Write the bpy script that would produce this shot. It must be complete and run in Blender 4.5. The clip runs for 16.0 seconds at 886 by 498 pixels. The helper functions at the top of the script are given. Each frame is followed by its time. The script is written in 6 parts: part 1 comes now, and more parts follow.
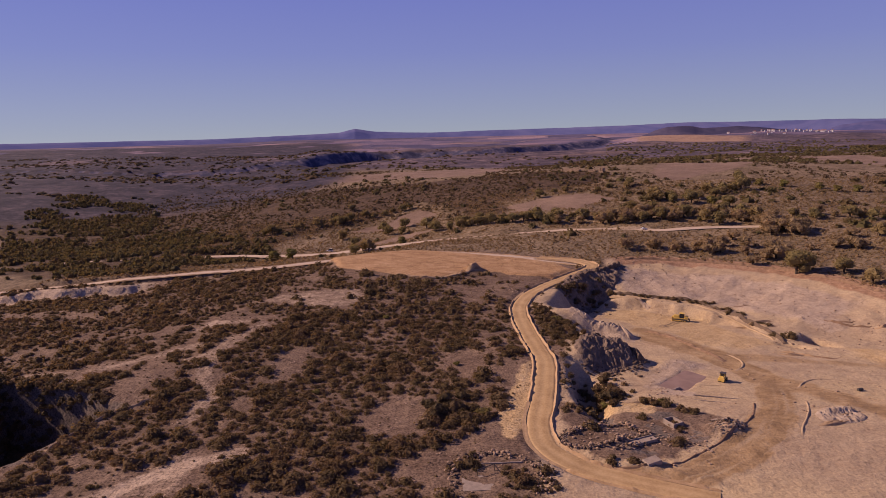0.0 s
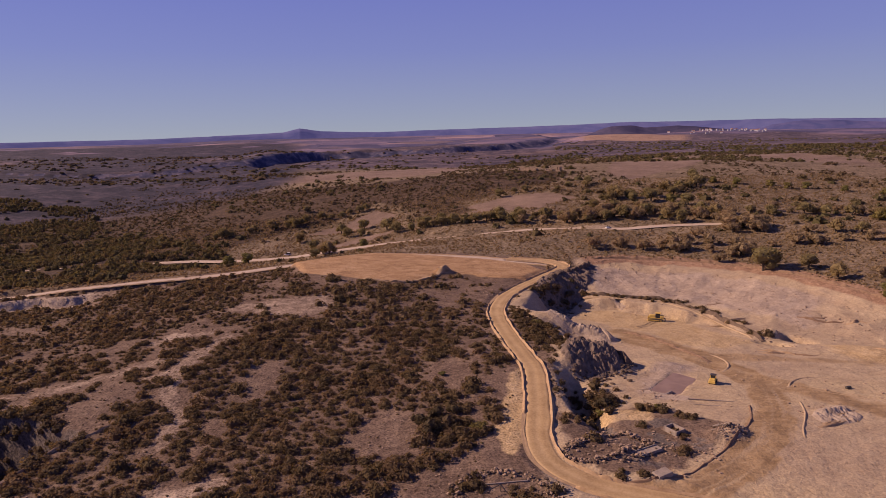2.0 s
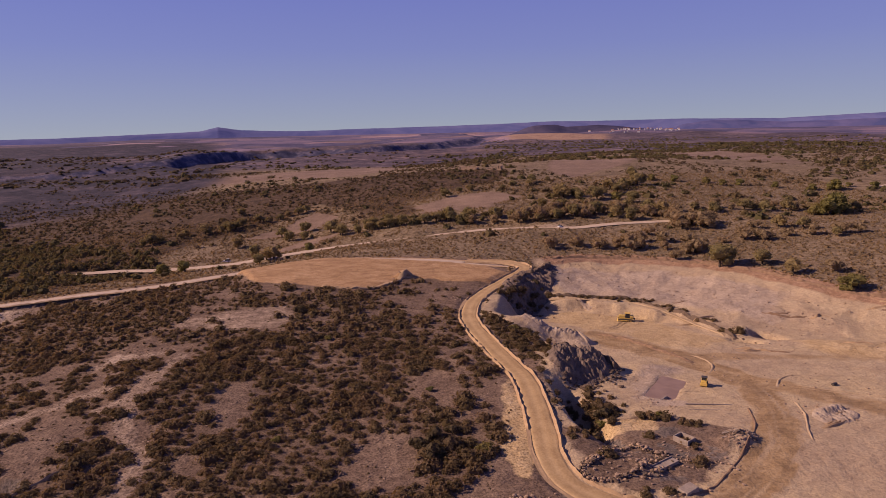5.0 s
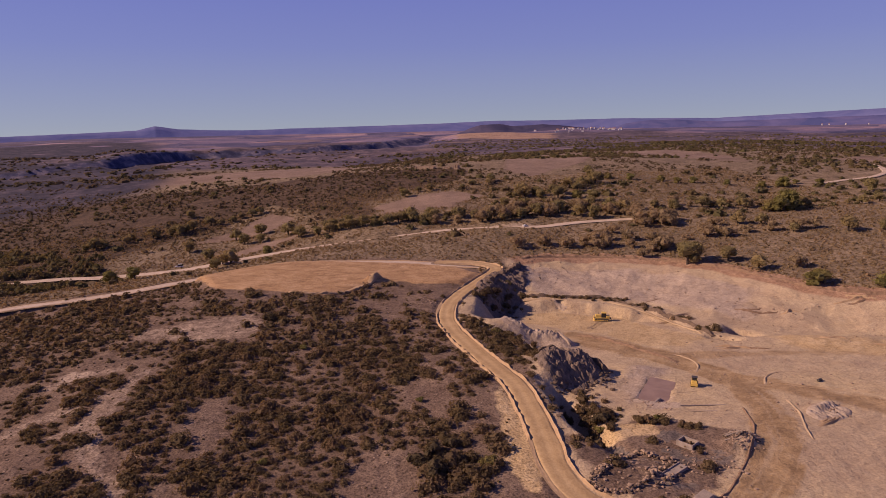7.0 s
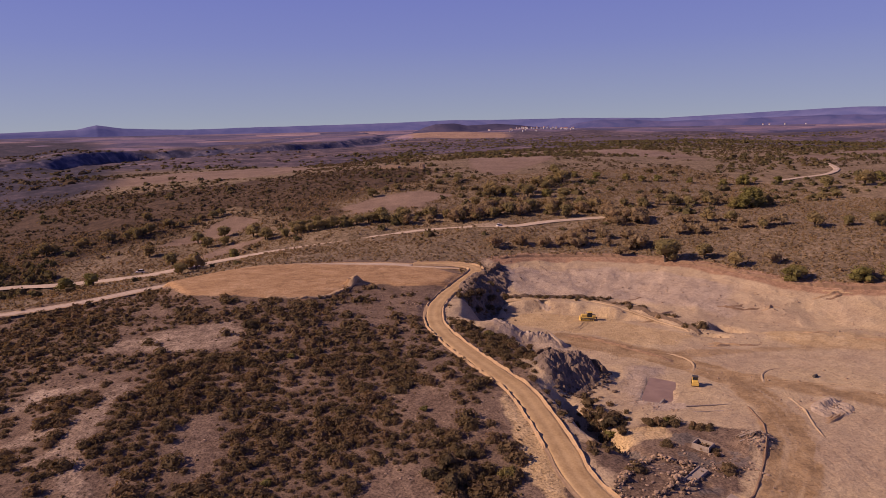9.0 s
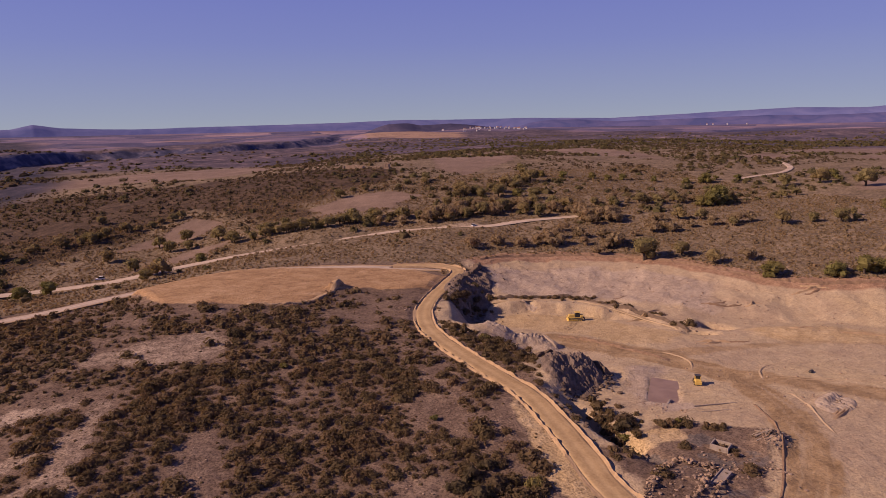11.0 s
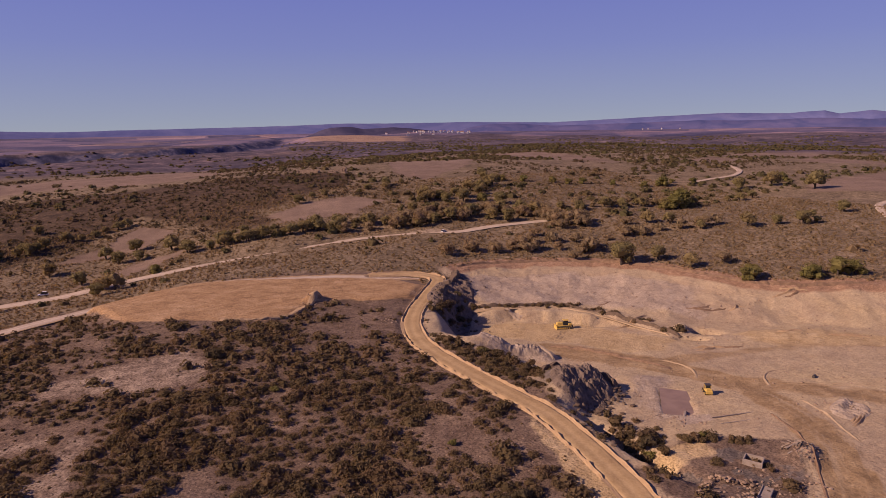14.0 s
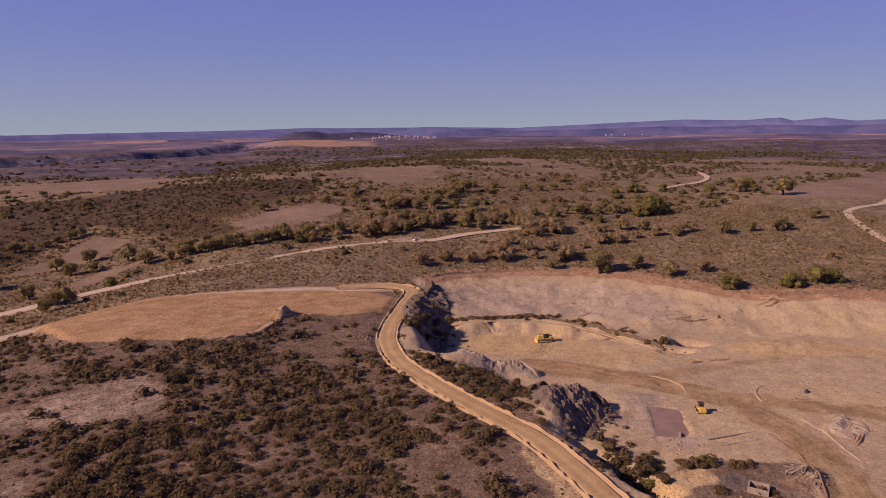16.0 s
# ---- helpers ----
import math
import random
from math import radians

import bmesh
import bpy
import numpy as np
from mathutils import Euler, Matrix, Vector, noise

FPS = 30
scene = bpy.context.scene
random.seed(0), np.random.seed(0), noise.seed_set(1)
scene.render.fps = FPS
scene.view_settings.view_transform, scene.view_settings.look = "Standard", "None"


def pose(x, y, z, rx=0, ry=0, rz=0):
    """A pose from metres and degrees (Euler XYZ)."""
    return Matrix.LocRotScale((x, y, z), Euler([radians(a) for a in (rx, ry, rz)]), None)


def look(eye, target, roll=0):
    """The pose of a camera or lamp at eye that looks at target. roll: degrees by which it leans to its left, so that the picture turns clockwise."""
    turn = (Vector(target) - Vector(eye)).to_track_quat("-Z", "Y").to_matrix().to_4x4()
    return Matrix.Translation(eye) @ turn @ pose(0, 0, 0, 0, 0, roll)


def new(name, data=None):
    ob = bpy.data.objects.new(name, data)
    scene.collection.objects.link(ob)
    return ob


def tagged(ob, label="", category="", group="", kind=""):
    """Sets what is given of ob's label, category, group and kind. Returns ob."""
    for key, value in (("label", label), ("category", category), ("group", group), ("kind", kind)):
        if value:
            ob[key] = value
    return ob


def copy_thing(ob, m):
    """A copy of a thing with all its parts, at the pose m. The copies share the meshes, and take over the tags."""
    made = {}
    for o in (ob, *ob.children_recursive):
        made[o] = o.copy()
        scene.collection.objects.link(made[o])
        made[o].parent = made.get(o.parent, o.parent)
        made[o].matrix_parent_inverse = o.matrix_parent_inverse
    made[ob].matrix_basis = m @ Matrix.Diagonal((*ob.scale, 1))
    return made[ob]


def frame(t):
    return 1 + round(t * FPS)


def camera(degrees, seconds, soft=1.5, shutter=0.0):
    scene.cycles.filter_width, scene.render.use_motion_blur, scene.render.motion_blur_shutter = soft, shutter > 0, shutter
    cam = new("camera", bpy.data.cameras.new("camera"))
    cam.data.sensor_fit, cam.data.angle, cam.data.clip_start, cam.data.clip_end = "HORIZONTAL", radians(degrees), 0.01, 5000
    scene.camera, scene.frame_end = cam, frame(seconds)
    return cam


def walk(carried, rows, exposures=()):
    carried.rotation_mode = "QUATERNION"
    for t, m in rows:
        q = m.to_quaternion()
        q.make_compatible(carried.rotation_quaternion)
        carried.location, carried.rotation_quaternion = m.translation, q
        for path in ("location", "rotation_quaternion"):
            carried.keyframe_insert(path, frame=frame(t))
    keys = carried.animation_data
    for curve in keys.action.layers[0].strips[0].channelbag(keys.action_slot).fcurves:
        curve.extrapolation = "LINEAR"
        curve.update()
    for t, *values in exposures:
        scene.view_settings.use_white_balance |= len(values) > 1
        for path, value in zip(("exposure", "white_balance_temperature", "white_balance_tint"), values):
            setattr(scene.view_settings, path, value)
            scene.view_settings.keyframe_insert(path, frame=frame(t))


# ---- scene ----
cam = camera(69.7, 16.0, soft=0.7)
PATH = [
    (0, (4.738, -21.785, 88.042), (4.6149, -19.8213, 87.6845), -1.20),
    (0.5, (1.513, -18.806, 87.986), (1.4365, -16.8398, 87.6255), -1.22),
    (1, (-1.690, -15.878, 87.901), (-1.7264, -13.9107, 87.5401), -1.24),
    (1.5, (-4.888, -12.982, 87.799), (-4.8852, -11.0152, 87.4384), -1.25),
    (2, (-8.085, -10.111, 87.698), (-8.0426, -8.1442, 87.3358), -1.25),
    (2.5, (-11.280, -7.266, 87.613), (-11.1974, -5.3009, 87.2501), -1.25),
    (3, (-14.485, -4.473, 87.565), (-14.3617, -2.5099, 87.2015), -1.24),
    (3.5, (-17.745, -1.776, 87.581), (-17.5828, 0.1841, 87.2167), -1.23),
    (4, (-20.961, 0.923, 87.605), (-20.7616, 2.8790, 87.2390), -1.22),
    (6.5, (-34.953, 15.685, 87.117), (-34.5511, 17.6076, 86.7433), -1.18),
    (7, (-37.923, 18.564, 87.029), (-37.4802, 20.4778, 86.6542), -1.16),
    (7.5, (-40.922, 21.440, 86.926), (-40.4428, 23.3446, 86.5501), -1.14),
    (8, (-43.919, 24.331, 86.795), (-43.4052, 26.2267, 86.4184), -1.12),
    (8.5, (-46.937, 27.210, 86.663), (-46.3871, 29.0956, 86.2854), -1.11),
    (9, (-49.985, 30.049, 86.556), (-49.4002, 31.9241, 86.1768), -1.10),
    (9.5, (-53.059, 32.844, 86.490), (-52.4390, 34.7069, 86.1090), -1.09),
    (10, (-56.116, 35.693, 86.444), (-55.4604, 37.5433, 86.0627), -1.09),
    (12.5, (-71.331, 51.177, 86.258), (-70.5192, 52.9653, 85.8771), -1.01),
    (13, (-73.207, 54.522, 86.228), (-72.3720, 56.2999, 85.8494), -0.97),
    (13.5, (-74.670, 57.963, 86.230), (-73.8069, 59.7280, 85.8532), -0.93),
    (14, (-75.538, 61.469, 86.284), (-74.6445, 63.2189, 85.9103), -0.88),
    (14.5, (-75.796, 64.995, 86.360), (-74.8729, 66.7296, 85.9897), -0.83),
    (15, (-75.478, 68.507, 86.438), (-74.5264, 70.2275, 86.0702), -0.77),
    (15.5, (-74.637, 71.990, 86.508), (-73.6640, 73.6988, 86.1442), -0.70),
    (16, (-73.338, 75.456, 86.579), (-72.3483, 77.1566, 86.2189), -0.61),
]
walk(cam, [(t, look(eye, target, roll)) for t, eye, target, roll in PATH], [(0.0, 0.03, 7000, 47), (16.0, -0.02, 7000, 47)])


# ---------------------------------------------------------------- light
world = bpy.data.worlds.new("clear_sky")
scene.world = world
world.use_nodes = True
wn = world.node_tree.nodes
sky = wn.new("ShaderNodeTexSky")
sky.sky_type = "NISHITA"
sky.sun_disc = False
SUN_AZ, SUN_EL = 282.0, 32.0
sky.sun_elevation, sky.sun_rotation = radians(SUN_EL), radians(SUN_AZ)
sky.altitude = 2200
sky.air_density, sky.dust_density, sky.ozone_density = 1.0, 0.1, 10.0
wn["Background"].inputs["Strength"].default_value = 0.072
tint = wn.new("ShaderNodeMix")
tint.data_type, tint.blend_type = "RGBA", "MULTIPLY"
tint.inputs["Factor"].default_value = 1.0
tint.inputs[7].default_value = (1.37, 1.10, 1.06, 1)
# dry autumn air: the blue deepens evenly from a dusty horizon, all round
coord, lifted, split = wn.new("ShaderNodeTexCoord"), wn.new("ShaderNodeVectorMath"), wn.new("ShaderNodeSeparateXYZ")
lifted.operation = "ADD"
lifted.inputs[1].default_value = (0, 0, 0.032)
deep = wn.new("ShaderNodeValToRGB")
stops = deep.color_ramp.elements
stops[0].position, stops[0].color = 0.0, (0.36, 0.54, 0.56, 1)
stops[1].position, stops[1].color = 1.0, (0.045, 0.07, 0.2, 1)
for at, tone in ((0.12, (0.24, 0.375, 0.70, 1)), (0.34, (0.12, 0.195, 0.76, 1)), (0.55, (0.075, 0.125, 0.42, 1))):
    stops.new(at).color = tone
bright, air = wn.new("ShaderNodeVectorMath"), wn.new("ShaderNodeMix")
bright.operation = "SCALE"
bright.inputs["Scale"].default_value = 10.0
air.data_type = "RGBA"
air.inputs["Factor"].default_value = 0.82
wl = world.node_tree.links
wl.new(coord.outputs["Generated"], lifted.inputs[0])
wl.new(coord.outputs["Generated"], split.inputs[0])
wl.new(split.outputs["Z"], deep.inputs["Fac"])
wl.new(deep.outputs["Color"], bright.inputs[0])
wl.new(lifted.outputs[0], sky.inputs["Vector"])
wl.new(sky.outputs["Color"], tint.inputs[6])
wl.new(tint.outputs[2], air.inputs[6])
wl.new(bright.outputs[0], air.inputs[7])
wl.new(air.outputs[2], wn["Background"].inputs["Color"])
sun = new("sun", bpy.data.lights.new("sun", "SUN"))
sun.data.energy, sun.data.angle, sun.data.color = 5.0, radians(0.53), (1.0, 0.875, 0.6)
_a, _e = radians(SUN_AZ), radians(SUN_EL)
sun.matrix_world = look((math.sin(_a) * math.cos(_e) * 500, math.cos(_a) * math.cos(_e) * 500, math.sin(_e) * 500), (0, 0, 0))

# ---------------------------------------------------------------- lie of the land
def smooth(a, b, v):
    t = np.clip((v - a) / (b - a), 0.0, 1.0)
    return t * t * (3 - 2 * t)


def vnoise(x, y, seed=0.0):
    """Value noise in the plan, 0 to 1."""
    xi, yi = np.floor(x), np.floor(y)
    fx, fy = x - xi, y - yi
    fx, fy = fx * fx * (3 - 2 * fx), fy * fy * (3 - 2 * fy)

    def h(a, b):
        s = np.sin(a * 127.1 + b * 311.7 + seed * 74.7) * 43758.5453
        return s - np.floor(s)

    return (h(xi, yi) * (1 - fx) + h(xi + 1, yi) * fx) * (1 - fy) + (h(xi, yi + 1) * (1 - fx) + h(xi + 1, yi + 1) * fx) * fy


def fbm(x, y, size, seed=0.0, octaves=4):
    total, amp, norm = 0.0, 1.0, 0.0
    for o in range(octaves):
        total = total + amp * vnoise(x / size + 17.3 * o, y / size - 9.1 * o, seed + o)
        norm, amp, size = norm + amp, amp * 0.5, size * 0.5
    return total / norm


def seg_dist(x, y, line, closed=False):
    """Distance to a polyline in the plan, and how far along it (in vertices) the nearest place lies."""
    pts = list(line) + ([line[0]] if closed else [])
    best, along = np.full(np.shape(x), 1e9), np.zeros(np.shape(x))
    for i, ((ax, ay), (bx, by)) in enumerate(zip(pts[:-1], pts[1:])):
        dx, dy = bx - ax, by - ay
        t = np.clip(((x - ax) * dx + (y - ay) * dy) / (dx * dx + dy * dy), 0, 1)
        d = np.hypot(x - ax - t * dx, y - ay - t * dy)
        near = d < best
        best, along = np.where(near, d, best), np.where(near, i + t, along)
    return best, along


def inside(x, y, poly):
    res = np.zeros(np.shape(x), bool)
    for (ax, ay), (bx, by) in zip(poly, list(poly[1:]) + [poly[0]]):
        if ay != by:
            res ^= ((ay > y) != (by > y)) & (x < (bx - ax) * (y - ay) / (by - ay) + ax)
    return res


def blob(x, y, poly, soft):
    """1 inside a polygon, 0 outside, with a soft ragged edge."""
    out = np.zeros(np.shape(x))
    px, py, m = [p[0] for p in poly], [p[1] for p in poly], soft * 3
    k = (x > min(px) - m) & (x < max(px) + m) & (y > min(py) - m) & (y < max(py) + m)
    if k.any():
        xs, ys = x[k], y[k]
        d = seg_dist(xs, ys, poly, True)[0]
        d = np.where(inside(xs, ys, poly), d, -d) + (fbm(xs, ys, soft * 2.5, 5.0, 3) - 0.5) * soft * 2.2
        out[k] = smooth(-soft, soft, d)
    return out


# Knolls and hollows: x, y, reach, rise.
NEAR_KNOLLS = [
    (-300, -100, 180, -2.7), (400, -100, 180, 1.9), (0, -100, 180, -1.3), (0, 60, 100, -1.5), (-250, 120, 35, 1.3), (79, 153, 35, -1.7),
    (-130, 167, 60, 1.7), (200, 180, 180, -7.4), (20, 196, 35, 1.5), (-99, 201, 35, 1.7), (-34, 215, 35, -0.7), (400, 250, 180, 6.3),
    (-250, 250, 35, 2.2), (-57, 267, 35, 1.1), (600, 300, 180, 5.2), (-30, 325, 35, 1.1), (-250, 331, 35, 4.4), (-67, 336, 35, 2.1),
    (-205, 336, 35, 1.9), (-124, 340, 100, 5.4), (142, 364, 100, -5.8), (-350, 400, 100, 4.9), (-37, 415, 35, 3.1)]
FAR_KNOLLS = [
    (14, 454, 35, -1.5), (-187, 464, 35, -4.4), (369, 472, 100, -6.3), (-117, 473, 100, -9.1), (69, 475, 35, -4.2), (-500, 500, 320, -27.8),
    (57, 545, 100, 1.9), (240, 560, 100, 1.4), (-69, 575, 100, -8.8), (-300, 600, 100, -6.6), (800, 600, 180, 1.5), (-20, 700, 100, 2.6),
    (345, 742, 100, 4.7), (127, 757, 180, 12.2), (-400, 800, 180, -14.3), (550, 900, 600, 32.2), (550, 900, 180, -4.2), (-143, 925, 180, 5.8),
    (-22, 1020, 180, -1.8), (1000, 1200, 180, 5.5), (837, 2791, 260, 24.0), (1396, 3164, 320, 24.0), (-600, 1300, 180, -13.8), (100, 1400, 180, -5.3), (300, 2000, 320, 1.4)]
# The foot and the rim of the quarry.
PIT_FOOT = [(44, 163), (37, 168), (38.5, 184), (42, 197), (56, 203), (66, 210), (69, 228), (64, 240), (70, 254), (62, 268), (54, 282), (57, 297), (66, 304), (72, 316),
            (96, 306), (110, 298), (120, 282), (126, 264), (134, 247), (150, 245), (168, 240), (186, 230), (205, 205), (240, 180), (250, 100), (130, 80), (95, 120)]
PIT_RIM = [(33, 156), (31.5, 173), (33.5, 188), (36, 203), (43, 224), (44, 238), (40, 256), (33, 272), (31, 282), (39, 299), (48, 315), (61, 330), (82, 352),
           (86, 372), (113, 376), (142, 366), (169, 347), (188, 320), (197, 293), (203, 272), (218, 254), (242, 236), (258, 214), (300, 180), (320, 60), (120, 30), (50, 120)]
OLD_RIM = [(-152, 112), (-154, 140), (-161, 165), (-168, 181), (-146, 177), (-126, 171), (-107, 160), (-112, 140), (-118, 125), (-134, 103)]
OLD_FOOT = [(-147, 116), (-149, 141), (-156, 165), (-161, 175), (-146, 171), (-128, 165), (-115, 156), (-119, 141), (-125, 128), (-136, 110)]
HAUL = [(60, 118), (40, 126), (30, 131), (22, 140), (20.5, 152), (23, 166), (25.5, 184), (27, 200), (25.5, 214), (23, 236), (21.5, 258), (22.5, 276), (29, 296), (40, 314), (55, 333), (70, 354), (62, 368), (40, 376)]
MAIN = [(-420, 330), (-330, 325), (-251, 331), (-207, 337), (-164, 347), (-131, 356), (-100, 374), (-70, 388), (-48, 398), (-24, 396), (20, 382), (46, 369), (66, 360)]
UPPER = [(-330, 455), (-213, 476), (-161, 466), (-112, 460), (-66, 470), (-15, 473), (30, 472), (70, 473), (103, 462), (134, 446), (162, 447), (204, 442)]
PAD = [(-92, 372), (-70, 385), (-46, 395), (-22, 393), (22, 378), (48, 362), (58, 345), (44, 328), (30, 326), (14, 334), (-4, 334), (-12, 324), (-26, 316), (-46, 323), (-78, 337)]
LOOP = [(44, 125), (54, 127), (69, 137), (85, 151), (96, 171), (103, 190), (103, 206), (98, 222), (88, 237), (77, 256)]
GORGE = [(-700, 1350), (-420, 1560), (-300, 1880), (-60, 1950), (110, 1980), (280, 2180), (520, 2550), (640, 3100), (700, 4000)]
SKYLINE_AZ = [-180, -80, -34, -23, -16, -12.2, -10.8, -9, -7, -4, 1, 8, 13, 18, 22, 29, 36, 39, 46, 50, 54.6, 57, 58, 60, 62, 65, 90, 180]
SKYLINE_EL = [-0.1, -0.1, -0.1, -0.08, 0.1, 0.24, 0.57, 0.3, 0.2, 0.1, 0.2, 0.28, 0.36, 0.5, 0.45, 0.48, 0.34, 0.43, 0.72, 0.84, 0.72, 0.89, 0.62, 0.83, 0.56, 0.65, 0.5, -0.1]


def natural(x, y):
    """The ground before anybody dug in it."""
    r = np.hypot(x, y)
    z = 5 + np.clip(r - 300, 0, None) * 0.012
    for cx, cy, reach, rise in NEAR_KNOLLS + FAR_KNOLLS:
        z = z + rise * np.exp(-((x - cx) ** 2 + (y - cy) ** 2) / reach**2)
    # broken country far off, relief and edge shaped to fit the camera's view
    d, along = seg_dist(x, y, GORGE)
    side = np.sign(y - np.interp(x, [g[0] for g in GORGE], [g[1] for g in GORGE]))
    sd = d * side + (fbm(x, y, 160, 31, 3) - 0.5) * 150
    far = smooth(900, 1300, r)
    az = np.degrees(np.arctan2(x + 35, y - 25))
    steep = np.interp(az, [-40, -15.5, -13.8, -6, -3, 2, 11, 13, 15], [0.3, 0.35, 1.15, 1.1, 0.7, 0.9, 0.9, 0.3, 0])
    z = z + far * steep * (0.35 + 0.9 * fbm(x, y, 300, 37, 2)) * (13 * smooth(0, 40, sd) * (1 - smooth(200, 1100, sd)) - 16 * smooth(-260, -20, sd) * (1 - smooth(0, 40, sd)))
    z = z + far * (fbm(x, y, 420, 41, 5) - 0.5) * (20 + 0.006 * r) * (1 - 0.6 * smooth(2500, 4500, r))
    edge = 88 + 4750 * np.tan(np.radians(np.minimum(np.interp(az, SKYLINE_AZ, SKYLINE_EL), 0.1) - 0.42))
    w = np.clip((r - 1500) / 3250, 0, 1)
    z = z + (edge - z) * w**2.6
    return z


def height(x, y, fine=True):
    """The ground as it lies now."""
    x, y = np.atleast_1d(np.asarray(x, float)), np.atleast_1d(np.asarray(y, float))
    r = np.hypot(x + 35, y - 25)
    z = natural(x, y)
    near = 1 - smooth(500, 900, r)
    if fine:
        z = z + (fbm(x, y, 30, 3, 4) - 0.5) * 1.6 * (1 - smooth(1500, 3000, r)) + (fbm(x, y, 5, 8, 3) - 0.5) * 0.5 * near
    k = r < 640
    z[k] = worked(x[k], y[k], z[k], fine)
    return z


def back_gully(x, y):
    """Runnels down the back slope."""
    along = (x - 90) * 0.72 - (y - 370) * 0.69
    down = (x - 90) * 0.69 + (y - 370) * 0.72
    return 0.8 * (np.abs(fbm(along * 1.6 + 0.2 * down, down * 0.22, 4.5, 27, 3) - 0.5) * 2 - 0.35)


def worked(x, y, z, fine):
    """What has been dug, heaped and levelled."""
    pad = smooth(-5, 4, np.where(inside(x, y, PAD), 1, -1) * seg_dist(x, y, PAD, True)[0])
    z = z + (10.9 - 0.03 * np.clip(x, -60, 60) + 0.012 * (y - 350) - z) * pad * 0.85
    # the quarry
    df, dr = seg_dist(x, y, PIT_FOOT, True)[0], seg_dist(x, y, PIT_RIM, True)[0]
    in_f, in_r = inside(x, y, PIT_FOOT), inside(x, y, PIT_RIM)
    rag = (fbm(x, y, 14, 21, 4) - 0.5)
    s = np.clip(np.where(in_f, 0.0, np.where(in_r, df / (df + dr + 1e-6), 1.0)) + rag * 0.30 * (in_r & ~in_f), 0, 1)
    back = smooth(62, 84, x) * smooth(236, 275, y + 0.2 * x)
    b = 0.42 * smooth(238, 290, y)
    prof_b = b * smooth(0.0, 0.10, s) + (1 - b) * np.clip((s - 0.2) / 0.8, 0, 1) ** 0.9
    prof = back * prof_b + (1 - back) * smooth(0.22, 0.97, s)
    floor = np.clip(2.0 - 0.062 * (y - 165), -6.2, 2.2) - 0.012 * np.clip(x - 90, 0, 60) * smooth(150, 220, y)
    if fine:
        floor = floor + (fbm(x, y, 12, 13, 4) - 0.5) * 0.9 + (fbm(x * 0.5 + y * 0.25, y * 1.1 - x * 0.5, 2.6, 14, 2) - 0.5) * 0.35
        z = z + in_r * (~in_f) * np.clip(4 * s * (1 - s), 0, 1) * (fbm(x, y, 7, 23, 5) - 0.5) * (3.6 - 2.0 * back) + in_r * 0.9 * (np.abs(fbm(x, y, 3.2, 25, 3) - 0.5) * 2 - 0.3) + in_r * back_gully(x, y) * np.clip(4 * s * (1 - s), 0, 1)
    z = floor + (z - floor) * np.where(in_r, prof, 1.0)
    # spoil heaps and banks: x, y, half length, half width, turn, rise
    # the second is an unseen mound, added to throw shade over the old workings
    for cx, cy, la, lb, turn, rise in ((51, 217, 13, 8, 28, 4.6), (-174, 148, 12, 30, 8, 16.0), (60, 213, 6, 7, 0, 3.0), (74, 154, 6, 4, 40, 2.4), (39.5, 182, 4.2, 20, 4, -5.5), (53, 265, 16, 6, -30, 5.0), (66, 256, 5, 5, 0, 2.0), (-1, 338, 4.5, 3, 30, 3.0),
                                       (113, 168, 8, 2.2, 20, 0.7), (149, 249, 6.5, 2.6, -58, -8.0), (136, 244, 5.5, 2.0, -45, -6.0), (143, 255, 4, 3, 0, 3.0), (91, 312, 3.0, 1.5, -60, -2.4), (118, 284, 5.0, 1.2, -60, -1.4), (75, 215, 9, 8, 0, 1.6), (170, 225, 26, 9, -25, 2.0)):
        c, sn = math.cos(math.radians(turn)), math.sin(math.radians(turn))
        u, v = ((x - cx) * c + (y - cy) * sn) / la, (-(x - cx) * sn + (y - cy) * c) / lb
        q = np.exp(-(u * u + v * v) ** 1.4)
        z = z + rise * q * (0.55 + 0.9 * fbm(x, y, 6, 33, 4))
    # the water basin and its cut bank
    z = z - 0.8 * blob(x, y, [(79, 207), (84.5, 201), (73, 185.5), (65, 191.5)], 0.6)
    # the old workings: steep unseen west rim set near to shade the floor
    df, dr = seg_dist(x, y, OLD_FOOT, True)[0], seg_dist(x, y, OLD_RIM, True)[0]
    in_f, in_r = inside(x, y, OLD_FOOT), inside(x, y, OLD_RIM)
    s = np.where(in_f, 0.0, np.where(in_r, df / (df + dr + 1e-6), 1.0))
    z = z - 22 * (1 - smooth(0, 0.9, np.clip(s + rag * 0.3 * in_r, 0, 1)))
    # the bank under the main road, where it leaves the slope
    d, along = seg_dist(x, y, MAIN)
    bank = (1 - smooth(4, 30, d)) * smooth(1.0, 2.0, along) * (1 - smooth(4.5, 6, along))
    z = z + bank * 2.5 * np.where(y > np.interp(x, [m[0] for m in MAIN], [m[1] for m in MAIN]) - 4.5, 1, 0.0)
    # the cut bank below the road where it comes in
    south = np.interp(x, [m[0] for m in MAIN], [m[1] for m in MAIN]) - y + (fbm(x, y, 9, 35, 3) - 0.5) * 9
    z = z - 4.2 * smooth(11, 15, south) * (1 - smooth(24, 62, south)) * smooth(-330, -300, x) * (1 - smooth(-200, -172, x))
    return z


def level_road(x, y, z, line, half, level, drop=0.12, shoulder=3.0):
    """Flattens the ground along a road to the level that level(along) gives."""
    d, along = seg_dist(x, y, line)
    w = 1 - smooth(half, half + shoulder, d)
    return z + (level(along) - drop - z) * w


